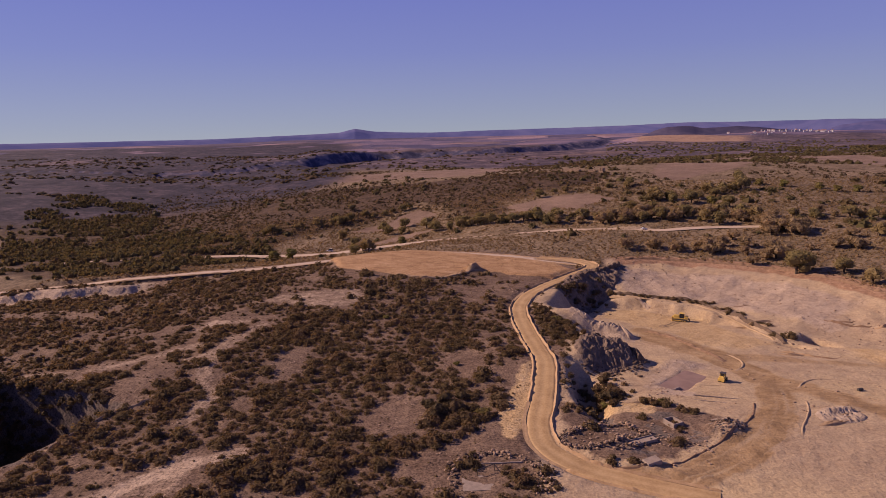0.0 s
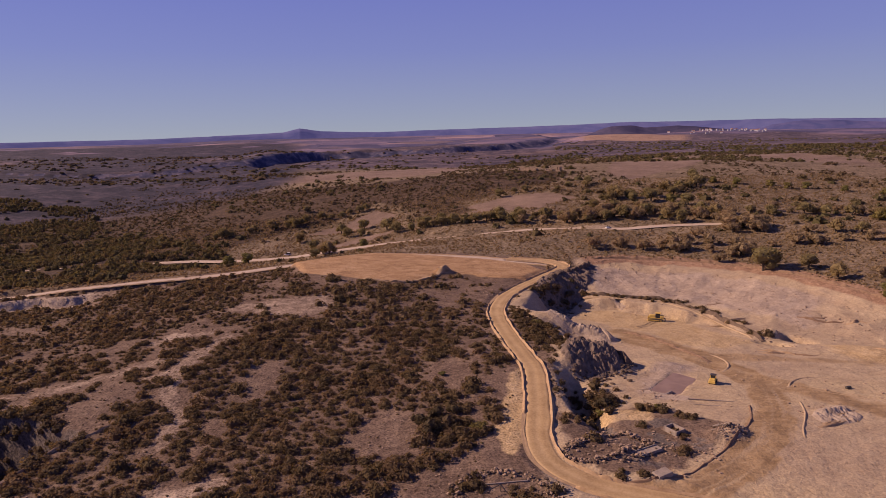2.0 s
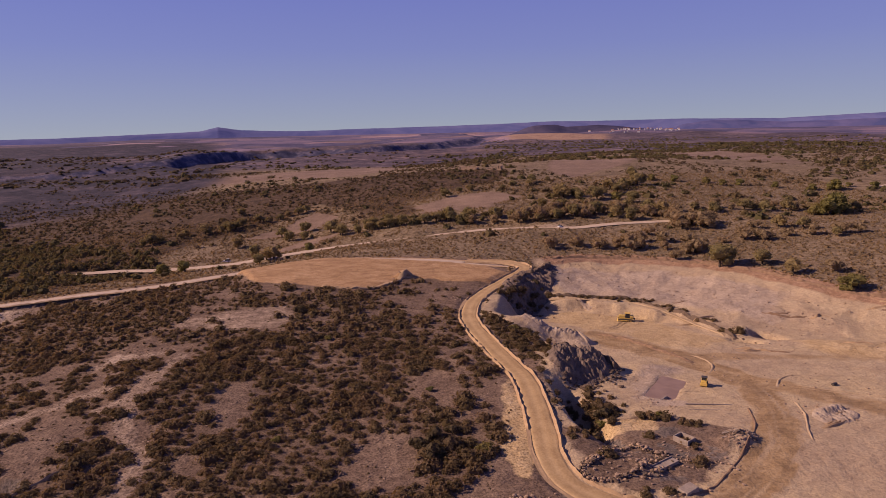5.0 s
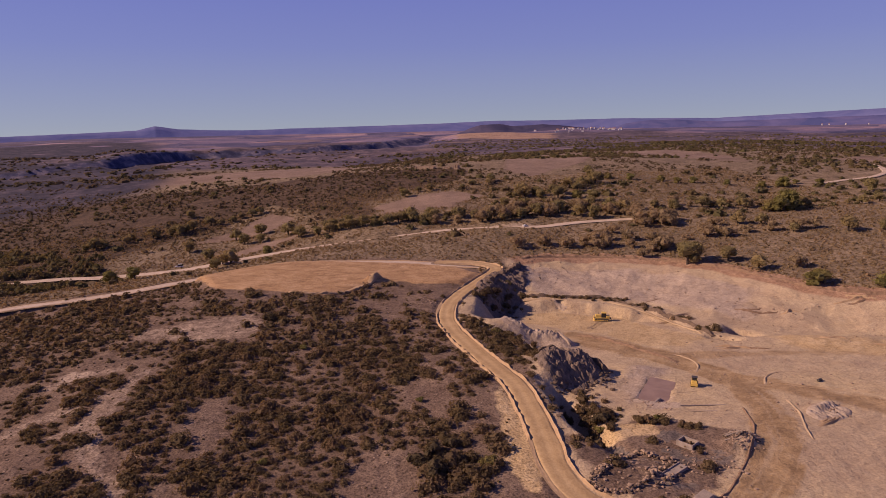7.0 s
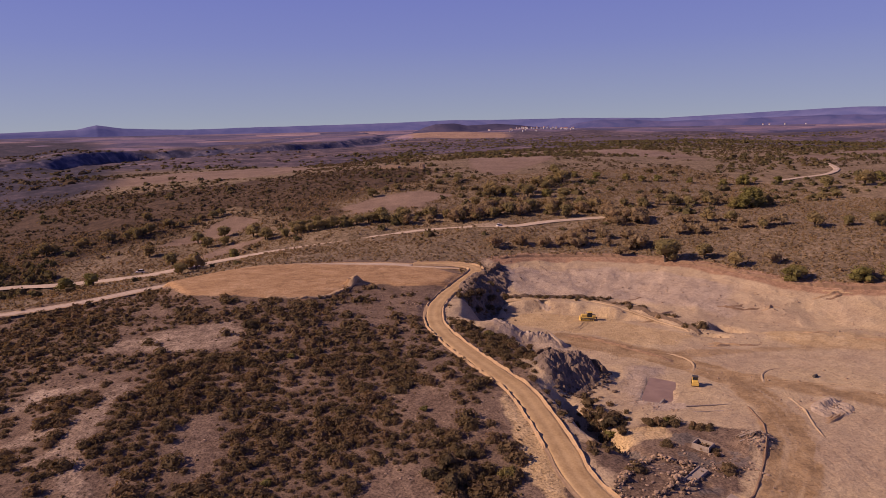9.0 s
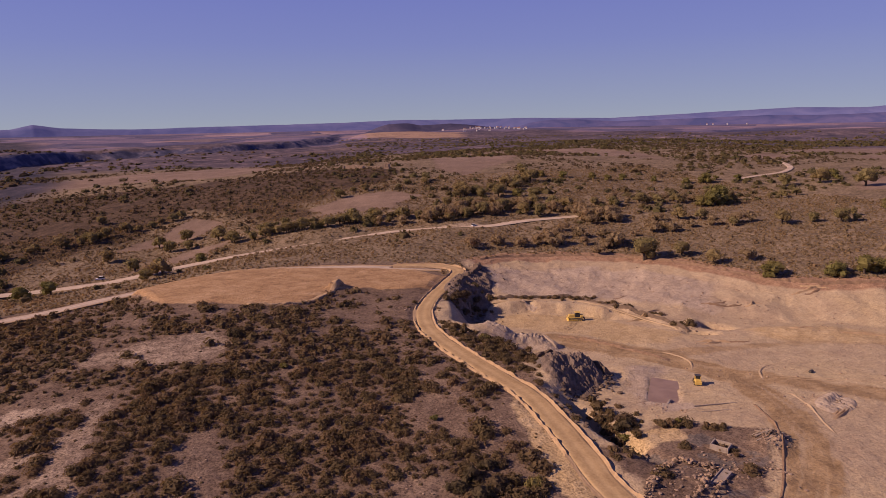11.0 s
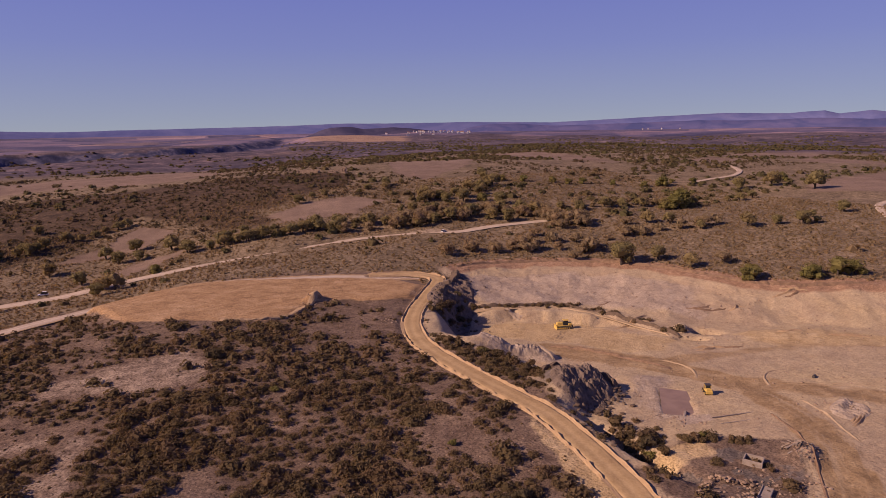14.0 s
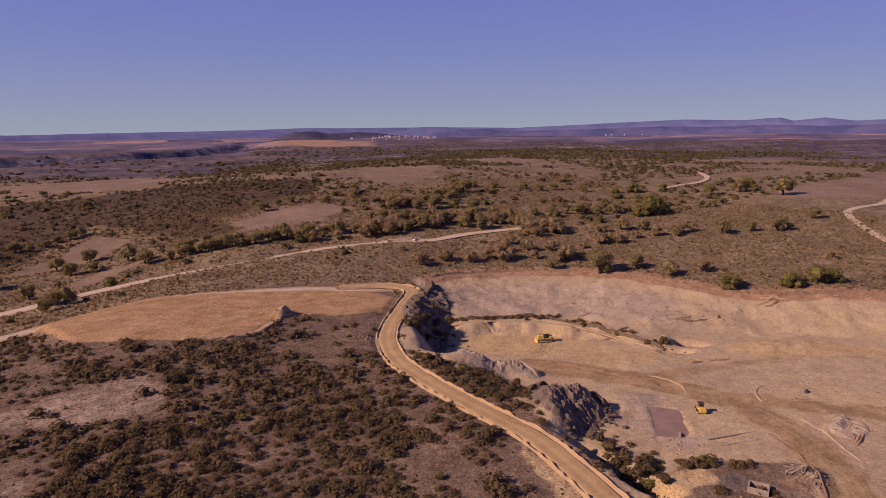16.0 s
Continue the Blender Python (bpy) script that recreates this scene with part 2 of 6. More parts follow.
def road_level(line, rise=0.0, rounds=3):
    zs = height([p[0] for p in line], [p[1] for p in line], False) + rise
    for _ in range(rounds):
        zs[1:-1] = (zs[:-2] + 2 * zs[1:-1] + zs[2:]) / 4
    return lambda along: np.interp(along, np.arange(len(zs)), zs)


def dense(line, step=2.0):
    """A smooth line through the given places (Catmull-Rom), as an array of x, y, place along."""
    p = np.array([line[0]] + list(line) + [line[-1]], float)
    out = []
    for i in range(1, len(p) - 2):
        n = max(2, int(np.hypot(*(p[i + 1] - p[i])) / step))
        for t in np.arange(n) / n:
            a, b, c, d = p[i - 1], p[i], p[i + 1], p[i + 2]
            q = 0.5 * (2 * b + (c - a) * t + (2 * a - 5 * b + 4 * c - d) * t * t + (3 * b - a - 3 * c + d) * t**3)
            out.append((q[0], q[1], i - 1 + t))
    out.append((p[-1][0], p[-1][1], len(line) - 1))
    return np.array(out)


HAUL_Z = [2.2, 2.4, 2.8, 3.6, 4.6, 5.4, 6.0, 6.2, 6.2, 6.2, 6.2, 6.3, 6.6, 7.0, 7.6, 8.4, 9.0, 9.4]
haul_level = lambda along: np.interp(along, np.arange(len(HAUL_Z)), HAUL_Z)
main_level = road_level(MAIN, 0.3)
upper_level = road_level(UPPER, 0.2)
HAUL_D, MAIN_D, UPPER_D = dense(HAUL), dense(MAIN), dense(UPPER, 3.0)


def ground_z(x, y, fine=True):
    z = height(x, y, fine)
    x, y = np.atleast_1d(np.asarray(x, float)), np.atleast_1d(np.asarray(y, float))
    k = np.hypot(x + 35, y - 25) < 640
    z[k] = graded(x[k], y[k], z[k])
    return z


def graded(x, y, z):
    z = level_road(x, y, z, [tuple(q[:2]) for q in MAIN_D[::4]] + [MAIN[-1]], 3.0, lambda a: main_level(a * 0 + np.interp(a, np.arange(len(MAIN_D[::4]) + 1), np.append(MAIN_D[::4, 2], len(MAIN) - 1))))
    z = level_road(x, y, z, [tuple(q[:2]) for q in UPPER_D[::4]] + [UPPER[-1]], 2.6, lambda a: upper_level(np.interp(a, np.arange(len(UPPER_D[::4]) + 1), np.append(UPPER_D[::4, 2], len(UPPER) - 1))))
    z = level_road(x, y, z, [tuple(q[:2]) for q in HAUL_D[::3]] + [HAUL[-1]], 3.9, lambda a: haul_level(np.interp(a, np.arange(len(HAUL_D[::3]) + 1), np.append(HAUL_D[::3, 2], len(HAUL) - 1))), 0.15, 3.5)
    return z

# ---------------------------------------------------------------- materials
def node_mat(name):
    m = bpy.data.materials.new(name)
    m.use_nodes = True
    return m, m.node_tree.nodes, m.node_tree.links


def ramp(nodes, links, fac, stops):
    r = nodes.new("ShaderNodeValToRGB")
    els = r.color_ramp.elements
    els[0].position, els[0].color = stops[0][0], (*stops[0][1], 1)
    els[1].position, els[1].color = stops[-1][0], (*stops[-1][1], 1)
    for p, c in stops[1:-1]:
        e = els.new(p)
        e.color = (*c, 1)
    links.new(fac, r.inputs["Fac"])
    return r.outputs["Color"]


def noise_at(nodes, links, coord, scale, detail=5.0, rough=0.6, stretch=None):
    n = nodes.new("ShaderNodeTexNoise")
    n.inputs["Scale"].default_value, n.inputs["Detail"].default_value, n.inputs["Roughness"].default_value, n.inputs["Distortion"].default_value = scale, detail, rough, (1.2 if stretch else 0.2)
    if stretch:
        mp = nodes.new("ShaderNodeMapping")
        mp.inputs["Scale"].default_value = stretch
        links.new(coord, mp.inputs["Vector"])
        coord = mp.outputs["Vector"]
    links.new(coord, n.inputs["Vector"])
    return n.outputs["Fac"]


def mixed(nodes, links, fac, a, b, mode="MIX"):
    m = nodes.new("ShaderNodeMix")
    m.data_type, m.blend_type = "RGBA", mode
    for sock, v in ((m.inputs["Factor"], fac), (m.inputs[6], a), (m.inputs[7], b)):
        if isinstance(v, (int, float)):
            sock.default_value = v
        elif isinstance(v, tuple):
            sock.default_value = (*v, 1)
        else:
            links.new(v, sock)
    return m.outputs[2]


def math_node(nodes, links, op, a, b=None, c=None):
    m = nodes.new("ShaderNodeMath")
    m.operation = op
    for sock, v in zip(m.inputs, (a, b, c)):
        if v is None:
            continue
        if isinstance(v, (int, float)):
            sock.default_value = v
        else:
            links.new(v, sock)
    return m.outputs[0]


def attr(nodes, name):
    a = nodes.new("ShaderNodeAttribute")
    a.attribute_name = name
    return a.outputs["Fac"]


def bumped(nodes, links, bsdf, fac, strength, distance):
    b = nodes.new("ShaderNodeBump")
    b.inputs["Strength"].default_value, b.inputs["Distance"].default_value = strength, distance
    links.new(fac, b.inputs["Height"])
    links.new(b.outputs["Normal"], bsdf.inputs["Normal"])


def plain(name, dark, light, scale=1.0, rough=0.85, metal=0.0, bump=0.3, depth=0.05, spec=0.3):
    """A worn surface between two tones, with grain at two sizes."""
    m, n, l = node_mat(name)
    co = n.new("ShaderNodeTexCoord").outputs["Object"]
    big, small = noise_at(n, l, co, scale, 4), noise_at(n, l, co, scale * 9, 4)
    f = math_node(n, l, "ADD", math_node(n, l, "MULTIPLY", big, 0.6), math_node(n, l, "MULTIPLY", small, 0.4))
    b = n["Principled BSDF"]
    l.new(ramp(n, l, f, [(0.3, dark), (0.7, light)]), b.inputs["Base Color"])
    b.inputs["Roughness"].default_value, b.inputs["Metallic"].default_value = rough, metal
    b.inputs["Specular IOR Level"].default_value = spec
    bumped(n, l, b, small, bump, depth)
    return m


def ground_material():
    m, n, l = node_mat("ground")
    geo = n.new("ShaderNodeNewGeometry").outputs["Position"]
    b = n["Principled BSDF"]
    n300, n60, n12, n3, n08 = (noise_at(n, l, geo, s, 5) for s in (1 / 150, 1 / 40, 1 / 9, 1 / 2.2, 1.6))
    mix2 = math_node(n, l, "ADD", math_node(n, l, "MULTIPLY", n12, 0.34), math_node(n, l, "ADD", math_node(n, l, "MULTIPLY", n3, 0.4), math_node(n, l, "MULTIPLY", n08, 0.26)))
    # bare mauve-brown soil
    soil = ramp(n, l, mix2, [(0.35, (0.085, 0.054, 0.038)), (0.5, (0.158, 0.108, 0.078)), (0.65, (0.265, 0.19, 0.135))])
    # quarry sand and crushed rock
    sand = ramp(n, l, mix2, [(0.36, (0.25, 0.172, 0.105)), (0.5, (0.385, 0.292, 0.182)), (0.64, (0.53, 0.418, 0.27))])
    pink = ramp(n, l, n60, [(0.38, (0.34, 0.25, 0.18)), (0.5, (0.41, 0.31, 0.208)), (0.64, (0.46, 0.345, 0.205))])
    sand = mixed(n, l, 0.5, sand, pink)
    # streaks that diggers and tyres leave
    streak = noise_at(n, l, geo, 0.35, 5, 0.65, (0.35, 1.1, 1.0))
    sand = mixed(n, l, math_node(n, l, "MULTIPLY", ramp(n, l, streak, [(0.5, (0, 0, 0)), (0.66, (1, 1, 1))]), 0.24), sand, (0.2, 0.122, 0.075))
    streak2 = noise_at(n, l, geo, 0.16, 5, 0.65, (1.2, 0.5, 1.0))
    sand = mixed(n, l, math_node(n, l, "MULTIPLY", ramp(n, l, streak2, [(0.5, (0, 0, 0)), (0.64, (1, 1, 1))]), 0.2), sand, (0.50, 0.36, 0.22))
    pale = ramp(n, l, mix2, [(0.33, (0.22, 0.16, 0.118)), (0.5, (0.37, 0.285, 0.212)), (0.67, (0.49, 0.39, 0.295))])
    orange = ramp(n, l, math_node(n, l, "ADD", math_node(n, l, "MULTIPLY", streak, 0.5), math_node(n, l, "MULTIPLY", n12, 0.5)),
                  [(0.36, (0.24, 0.14, 0.072)), (0.5, (0.36, 0.222, 0.114)), (0.64, (0.46, 0.305, 0.175))])
    heath = ramp(n, l, math_node(n, l, "ADD", math_node(n, l, "MULTIPLY", n3, 0.5), math_node(n, l, "ADD", math_node(n, l, "MULTIPLY", n12, 0.3), math_node(n, l, "MULTIPLY", n60, 0.2))),
                 [(0.38, (0.075, 0.055, 0.034)), (0.48, (0.16, 0.117, 0.073)), (0.6, (0.285, 0.212, 0.138))])
    field = ramp(n, l, math_node(n, l, "ADD", math_node(n, l, "MULTIPLY", n12, 0.4), math_node(n, l, "MULTIPLY", n60, 0.6)),
                 [(0.35, (0.15, 0.102, 0.076)), (0.65, (0.265, 0.187, 0.138))])
    rock = ramp(n, l, mix2, [(0.32, (0.05, 0.042, 0.04)), (0.5, (0.13, 0.105, 0.09)), (0.7, (0.25, 0.2, 0.165))])
    n25 = noise_at(n, l, geo, 1 / 22, 4, 0.65)
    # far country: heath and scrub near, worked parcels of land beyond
    # the violet-blue haze of distance is put into these base colours
    hazed_moor = ramp(n, l, math_node(n, l, "ADD", math_node(n, l, "MULTIPLY", n300, 0.3), math_node(n, l, "ADD", math_node(n, l, "MULTIPLY", n60, 0.3), math_node(n, l, "MULTIPLY", n25, 0.4))),
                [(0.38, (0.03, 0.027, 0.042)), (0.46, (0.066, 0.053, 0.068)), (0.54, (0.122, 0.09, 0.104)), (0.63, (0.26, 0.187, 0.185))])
    parcels = []
    for size in (1 / 330, 1 / 120):
        v = n.new("ShaderNodeTexVoronoi")
        v.inputs["Scale"].default_value = size
        l.new(geo, v.inputs["Vector"])
        sep = n.new("ShaderNodeSeparateColor")
        l.new(v.outputs["Color"], sep.inputs[0])
        parcels.append(sep.outputs[0])
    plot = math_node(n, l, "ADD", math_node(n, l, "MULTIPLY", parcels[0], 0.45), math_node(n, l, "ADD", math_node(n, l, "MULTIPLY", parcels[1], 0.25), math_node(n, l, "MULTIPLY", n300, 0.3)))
    hazed_farland = ramp(n, l, plot, [(0.2, (0.05, 0.05, 0.10)), (0.4, (0.105, 0.092, 0.155)), (0.56, (0.16, 0.125, 0.185)), (0.7, (0.235, 0.165, 0.205)), (0.84, (0.36, 0.25, 0.255))])
    hazed_crag = ramp(n, l, math_node(n, l, "ADD", math_node(n, l, "MULTIPLY", n25, 0.5), math_node(n, l, "MULTIPLY", n60, 0.5)), [(0.4, (0.035, 0.038, 0.075)), (0.5, (0.07, 0.07, 0.12)), (0.6, (0.2, 0.165, 0.19))])
    tan = ramp(n, l, n60, [(0.35, (0.26, 0.165, 0.12)), (0.65, (0.36, 0.24, 0.17))])
    brush = ramp(n, l, math_node(n, l, "ADD", math_node(n, l, "MULTIPLY", n3, 0.5), math_node(n, l, "MULTIPLY", n12, 0.5)), [(0.36, (0.03, 0.021, 0.014)), (0.5, (0.075, 0.048, 0.03)), (0.66, (0.15, 0.098, 0.062))])
    # far woods, dark, with bluish distance haze put into the colour
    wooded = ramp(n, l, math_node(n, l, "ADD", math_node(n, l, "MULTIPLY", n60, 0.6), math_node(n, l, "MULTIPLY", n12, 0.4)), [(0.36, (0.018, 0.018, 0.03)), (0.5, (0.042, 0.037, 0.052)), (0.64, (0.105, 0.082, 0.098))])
    redsoil = ramp(n, l, mix2, [(0.34, (0.17, 0.095, 0.06)), (0.5, (0.29, 0.175, 0.11)), (0.66, (0.42, 0.28, 0.185))])
    ochre = ramp(n, l, mix2, [(0.34, (0.30, 0.20, 0.10)), (0.5, (0.42, 0.30, 0.165)), (0.66, (0.52, 0.39, 0.24))])
    trodden = ramp(n, l, math_node(n, l, "ADD", math_node(n, l, "MULTIPLY", streak, 0.4), math_node(n, l, "MULTIPLY", n12, 0.6)), [(0.36, (0.2, 0.128, 0.068)), (0.5, (0.30, 0.2, 0.108)), (0.64, (0.40, 0.285, 0.165))])
    col = soil
    for name, tone in (("heath", heath), ("brush", brush), ("field", field), ("hazed_moor", hazed_moor), ("hazed_farland", hazed_farland), ("wooded", wooded), ("tan", tan), ("hazed_crag", hazed_crag), ("sand", sand), ("redsoil", redsoil), ("trodden", trodden), ("ochre", ochre), ("pale", pale), ("orange", orange), ("rock", rock)):
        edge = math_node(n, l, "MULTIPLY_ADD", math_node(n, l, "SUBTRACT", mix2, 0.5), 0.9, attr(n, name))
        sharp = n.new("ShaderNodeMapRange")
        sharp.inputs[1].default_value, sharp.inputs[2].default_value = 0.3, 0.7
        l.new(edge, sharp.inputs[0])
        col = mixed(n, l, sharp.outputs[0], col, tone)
    # pebbles and tufts
    speck = ramp(n, l, n08, [(0.35, (0.55, 0.53, 0.5)), (0.47, (1, 1, 1)), (0.66, (1.3, 1.27, 1.2))])
    swept = math_node(n, l, "MULTIPLY_ADD", attr(n, "sand"), -0.6, 1.0)
    col = mixed(n, l, swept, col, speck, "MULTIPLY")
    l.new(col, b.inputs["Base Color"])
    b.inputs["Roughness"].default_value, b.inputs["Specular IOR Level"].default_value = 0.95, 0.15
    bumped(n, l, b, math_node(n, l, "ADD", math_node(n, l, "MULTIPLY", n3, 0.7), math_node(n, l, "MULTIPLY", n08, 0.3)), 1.0, 0.6)
    return m


def leaf_material(name, dark, light, warm, share=0.5):
    """Dry foliage: each leaf spray with a tone of its own, each bush with its own lean to warm."""
    m, n, l = node_mat(name)
    b = n["Principled BSDF"]
    isl = n.new("ShaderNodeNewGeometry").outputs["Random Per Island"]
    info = n.new("ShaderNodeObjectInfo").outputs["Random"]
    tone = math_node(n, l, "FRACT", math_node(n, l, "ADD", attr(n, "tone"), info))
    leafy = ramp(n, l, isl, [(0.0, tuple(0.5 * (p + q) for p, q in zip(dark, light))), (1.0, light)])
    col = mixed(n, l, math_node(n, l, "MULTIPLY", math_node(n, l, "POWER", tone, 2.0), share), leafy, warm)
    l.new(col, b.inputs["Base Color"])
    b.inputs["Roughness"].default_value, b.inputs["Specular IOR Level"].default_value = 0.8, 0.1
    glow, both = n.new("ShaderNodeBsdfTranslucent"), n.new("ShaderNodeMixShader")
    l.new(mixed(n, l, 1.0, col, (1.9, 1.65, 1.1), "MULTIPLY"), glow.inputs["Color"])
    both.inputs["Fac"].default_value = 0.33
    l.new(b.outputs[0], both.inputs[1])
    l.new(glow.outputs[0], both.inputs[2])
    l.new(both.outputs[0], n["Material Output"].inputs["Surface"])
    return m


def road_material(name, dark, mid, light):
    """Graded earth with wheel tracks along its run (u across, v along)."""
    m, n, l = node_mat(name)
    b = n["Principled BSDF"]
    geo = n.new("ShaderNodeNewGeometry").outputs["Position"]
    across = attr(n, "across")
    wave = math_node(n, l, "MULTIPLY_ADD", math_node(n, l, "COSINE", math_node(n, l, "MULTIPLY", across, 7.0)), 0.5, 0.5)
    grain, patch = noise_at(n, l, geo, 1.5, 5), noise_at(n, l, geo, 0.14, 4)
    f = math_node(n, l, "ADD", math_node(n, l, "MULTIPLY", wave, 0.1), math_node(n, l, "ADD", math_node(n, l, "MULTIPLY", grain, 0.4), math_node(n, l, "MULTIPLY", patch, 0.5)))
    l.new(ramp(n, l, f, [(0.32, dark), (0.5, mid), (0.7, light)]), b.inputs["Base Color"])
    b.inputs["Roughness"].default_value, b.inputs["Specular IOR Level"].default_value = 0.95, 0.15
    bumped(n, l, b, grain, 0.5, 0.15)
    return m


GROUND = ground_material()
HAULROAD = road_material("packed_ochre_earth", (0.29, 0.185, 0.092), (0.42, 0.285, 0.145), (0.53, 0.375, 0.205))
FLOORTRACK = road_material("rutted_sand", (0.28, 0.19, 0.112), (0.385, 0.275, 0.165), (0.47, 0.35, 0.22))
SOILBANK = plain("dark_spoil_earth", (0.12, 0.07, 0.045), (0.3, 0.195, 0.12), 0.6, 0.95)
LEDGE = plain("pale_rock_face", (0.2, 0.145, 0.105), (0.46, 0.37, 0.285), 0.35, 0.95, 0.0, 0.6, 0.15)
SANDBANK = plain("yellow_sand", (0.28, 0.18, 0.095), (0.46, 0.32, 0.19), 0.6, 0.95)
RUTSAND = plain("rut_sand", (0.25, 0.175, 0.108), (0.42, 0.312, 0.2), 0.4, 0.95)
TRACK = road_material("pale_gravel", (0.32, 0.235, 0.175), (0.46, 0.36, 0.27), (0.58, 0.47, 0.37))
SCRUB = leaf_material("dry_scrub", (0.028, 0.019, 0.011), (0.152, 0.112, 0.059), (0.184, 0.119, 0.069), 0.7)
HEATH = leaf_material("heather", (0.064, 0.048, 0.029), (0.249, 0.182, 0.099), (0.266, 0.174, 0.097), 0.7)
TREELEAF = leaf_material("olive_leaves", (0.075, 0.065, 0.030), (0.247, 0.207, 0.096), (0.270, 0.195, 0.096), 0.6)
OAK = leaf_material("oak_leaves", (0.033, 0.031, 0.015), (0.122, 0.106, 0.049), (0.155, 0.104, 0.055), 0.6)
GREEN = leaf_material("green_leaves", (0.046, 0.046, 0.016), (0.203, 0.186, 0.065), (0.203, 0.155, 0.061), 0.6)
BRUSHLEAF = leaf_material("dark_brush", (0.030, 0.023, 0.015), (0.109, 0.085, 0.048), (0.132, 0.085, 0.053), 0.7)
BARE_TWIG = leaf_material("bare_twigs", (0.098, 0.072, 0.045), (0.285, 0.217, 0.128), (0.285, 0.195, 0.112), 0.6)
BARK = plain("bark", (0.03, 0.022, 0.017), (0.11, 0.085, 0.065), 2.0)
STONE = plain("pale_stone", (0.18, 0.115, 0.078), (0.45, 0.325, 0.225), 0.7)
DARKSTONE = plain("dark_stone", (0.055, 0.037, 0.026), (0.19, 0.132, 0.09), 0.7)
CONCRETE = plain("weathered_concrete", (0.2, 0.16, 0.13), (0.38, 0.31, 0.25), 0.8)
YELLOW = plain("dusty_yellow_paint", (0.52, 0.34, 0.07), (0.68, 0.47, 0.13), 1.2, 0.55, 0.0, 0.1, 0.01)
STEEL = plain("worn_steel", (0.05, 0.045, 0.04), (0.16, 0.14, 0.12), 2.0, 0.55, 0.6)
RUBBER = plain("dusty_rubber", (0.02, 0.018, 0.016), (0.06, 0.05, 0.042), 2.0, 0.9)
WHITE = plain("white_paint", (0.68, 0.67, 0.65), (0.82, 0.81, 0.79), 1.0, 0.4, 0.0, 0.05, 0.01)
WALLWHITE = plain("whitewash", (0.5, 0.48, 0.47), (0.66, 0.64, 0.62), 0.2)
TILE = plain("clay_roof", (0.2, 0.09, 0.06), (0.36, 0.18, 0.12), 0.3)


def glass_material():
    m, n, l = node_mat("dark_glass")
    b = n["Principled BSDF"]
    b.inputs["Base Color"].default_value = (0.02, 0.025, 0.03, 1)
    b.inputs["Roughness"].default_value = 0.08
    return m


def water_material():
    m, n, l = node_mat("muddy_water")
    b = n["Principled BSDF"]
    geo = n.new("ShaderNodeNewGeometry").outputs["Position"]
    l.new(ramp(n, l, noise_at(n, l, geo, 0.2, 3), [(0.35, (0.22, 0.145, 0.11)), (0.65, (0.28, 0.19, 0.145))]), b.inputs["Base Color"])
    b.inputs["Roughness"].default_value, b.inputs["Specular IOR Level"].default_value = 0.5, 0.2
    bumped(n, l, b, noise_at(n, l, geo, 2.0, 2), 0.04, 0.03)
    return m


GLASS, WATER = glass_material(), water_material()


# ---------------------------------------------------------------- mesh helpers
def mesh_from(name, verts, quads, material, smooth_shade=False, floats=()):
    """A mesh of quads (or triangles, with the last index doubled away) from arrays."""
    me = bpy.data.meshes.new(name)
    verts, quads = np.asarray(verts, np.float32), np.asarray(quads, np.int32)
    k = quads.shape[1]
    me.vertices.add(len(verts))
    me.vertices.foreach_set("co", verts.ravel())
    me.loops.add(quads.size)
    me.loops.foreach_set("vertex_index", quads.ravel())
    me.polygons.add(len(quads))
    me.polygons.foreach_set("loop_start", np.arange(0, quads.size, k, dtype=np.int32))
    me.polygons.foreach_set("use_smooth", np.full(len(quads), smooth_shade))
    me.update(calc_edges=True)
    for key, values in floats:
        a = me.attributes.new(key, "FLOAT", "POINT")
        a.data.foreach_set("value", np.asarray(values, np.float32))
    me.materials.append(material)
    return me


def part(name, bm, material, parent, label=""):
    me = bpy.data.meshes.new(name)
    bm.to_mesh(me)
    bm.free()
    me.materials.append(material)
    ob = new(name, me)
    ob.parent = parent
    if label:
        ob["label"] = label
    return ob


def thing(name, label, category, group="", kind=""):
    return tagged(new(name), label, category, group, kind)


def box(bm, x0, x1, y0, y1, z0, z1, bevel=0.0, taper=0.0):
    """A box, bevelled, with its top drawn in by taper."""
    tx, ty = (x1 - x0) * taper / 2, (y1 - y0) * taper / 2
    vs = [bm.verts.new(p) for p in ((x0, y0, z0), (x1, y0, z0), (x1, y1, z0), (x0, y1, z0),
                                    (x0 + tx, y0 + ty, z1), (x1 - tx, y0 + ty, z1), (x1 - tx, y1 - ty, z1), (x0 + tx, y1 - ty, z1))]
    fs = [bm.faces.new([vs[i] for i in q]) for q in ((3, 2, 1, 0), (4, 5, 6, 7), (0, 1, 5, 4), (1, 2, 6, 5), (2, 3, 7, 6), (3, 0, 4, 7))]
    if bevel:
        es = list({e for f in fs for e in f.edges})
        bmesh.ops.bevel(bm, geom=es, offset=bevel, segments=1, affect="EDGES")
    return bm


def tube(bm, a, b, ra, rb, sides=8):
    """A tapered round bar from a to b."""
    a, b = Vector(a), Vector(b)
    q = (b - a).to_track_quat("Z", "Y")
    rings = []
    for c, r in ((a, ra), (b, rb)):
        rings.append([bm.verts.new(c + q @ Vector((r * math.cos(t), r * math.sin(t), 0))) for t in (2 * math.pi * i / sides for i in range(sides))])
    for i in range(sides):
        j = (i + 1) % sides
        bm.faces.new((rings[0][i], rings[0][j], rings[1][j], rings[1][i]))
    bm.faces.new(rings[0][::-1])
    bm.faces.new(rings[1])
    return bm


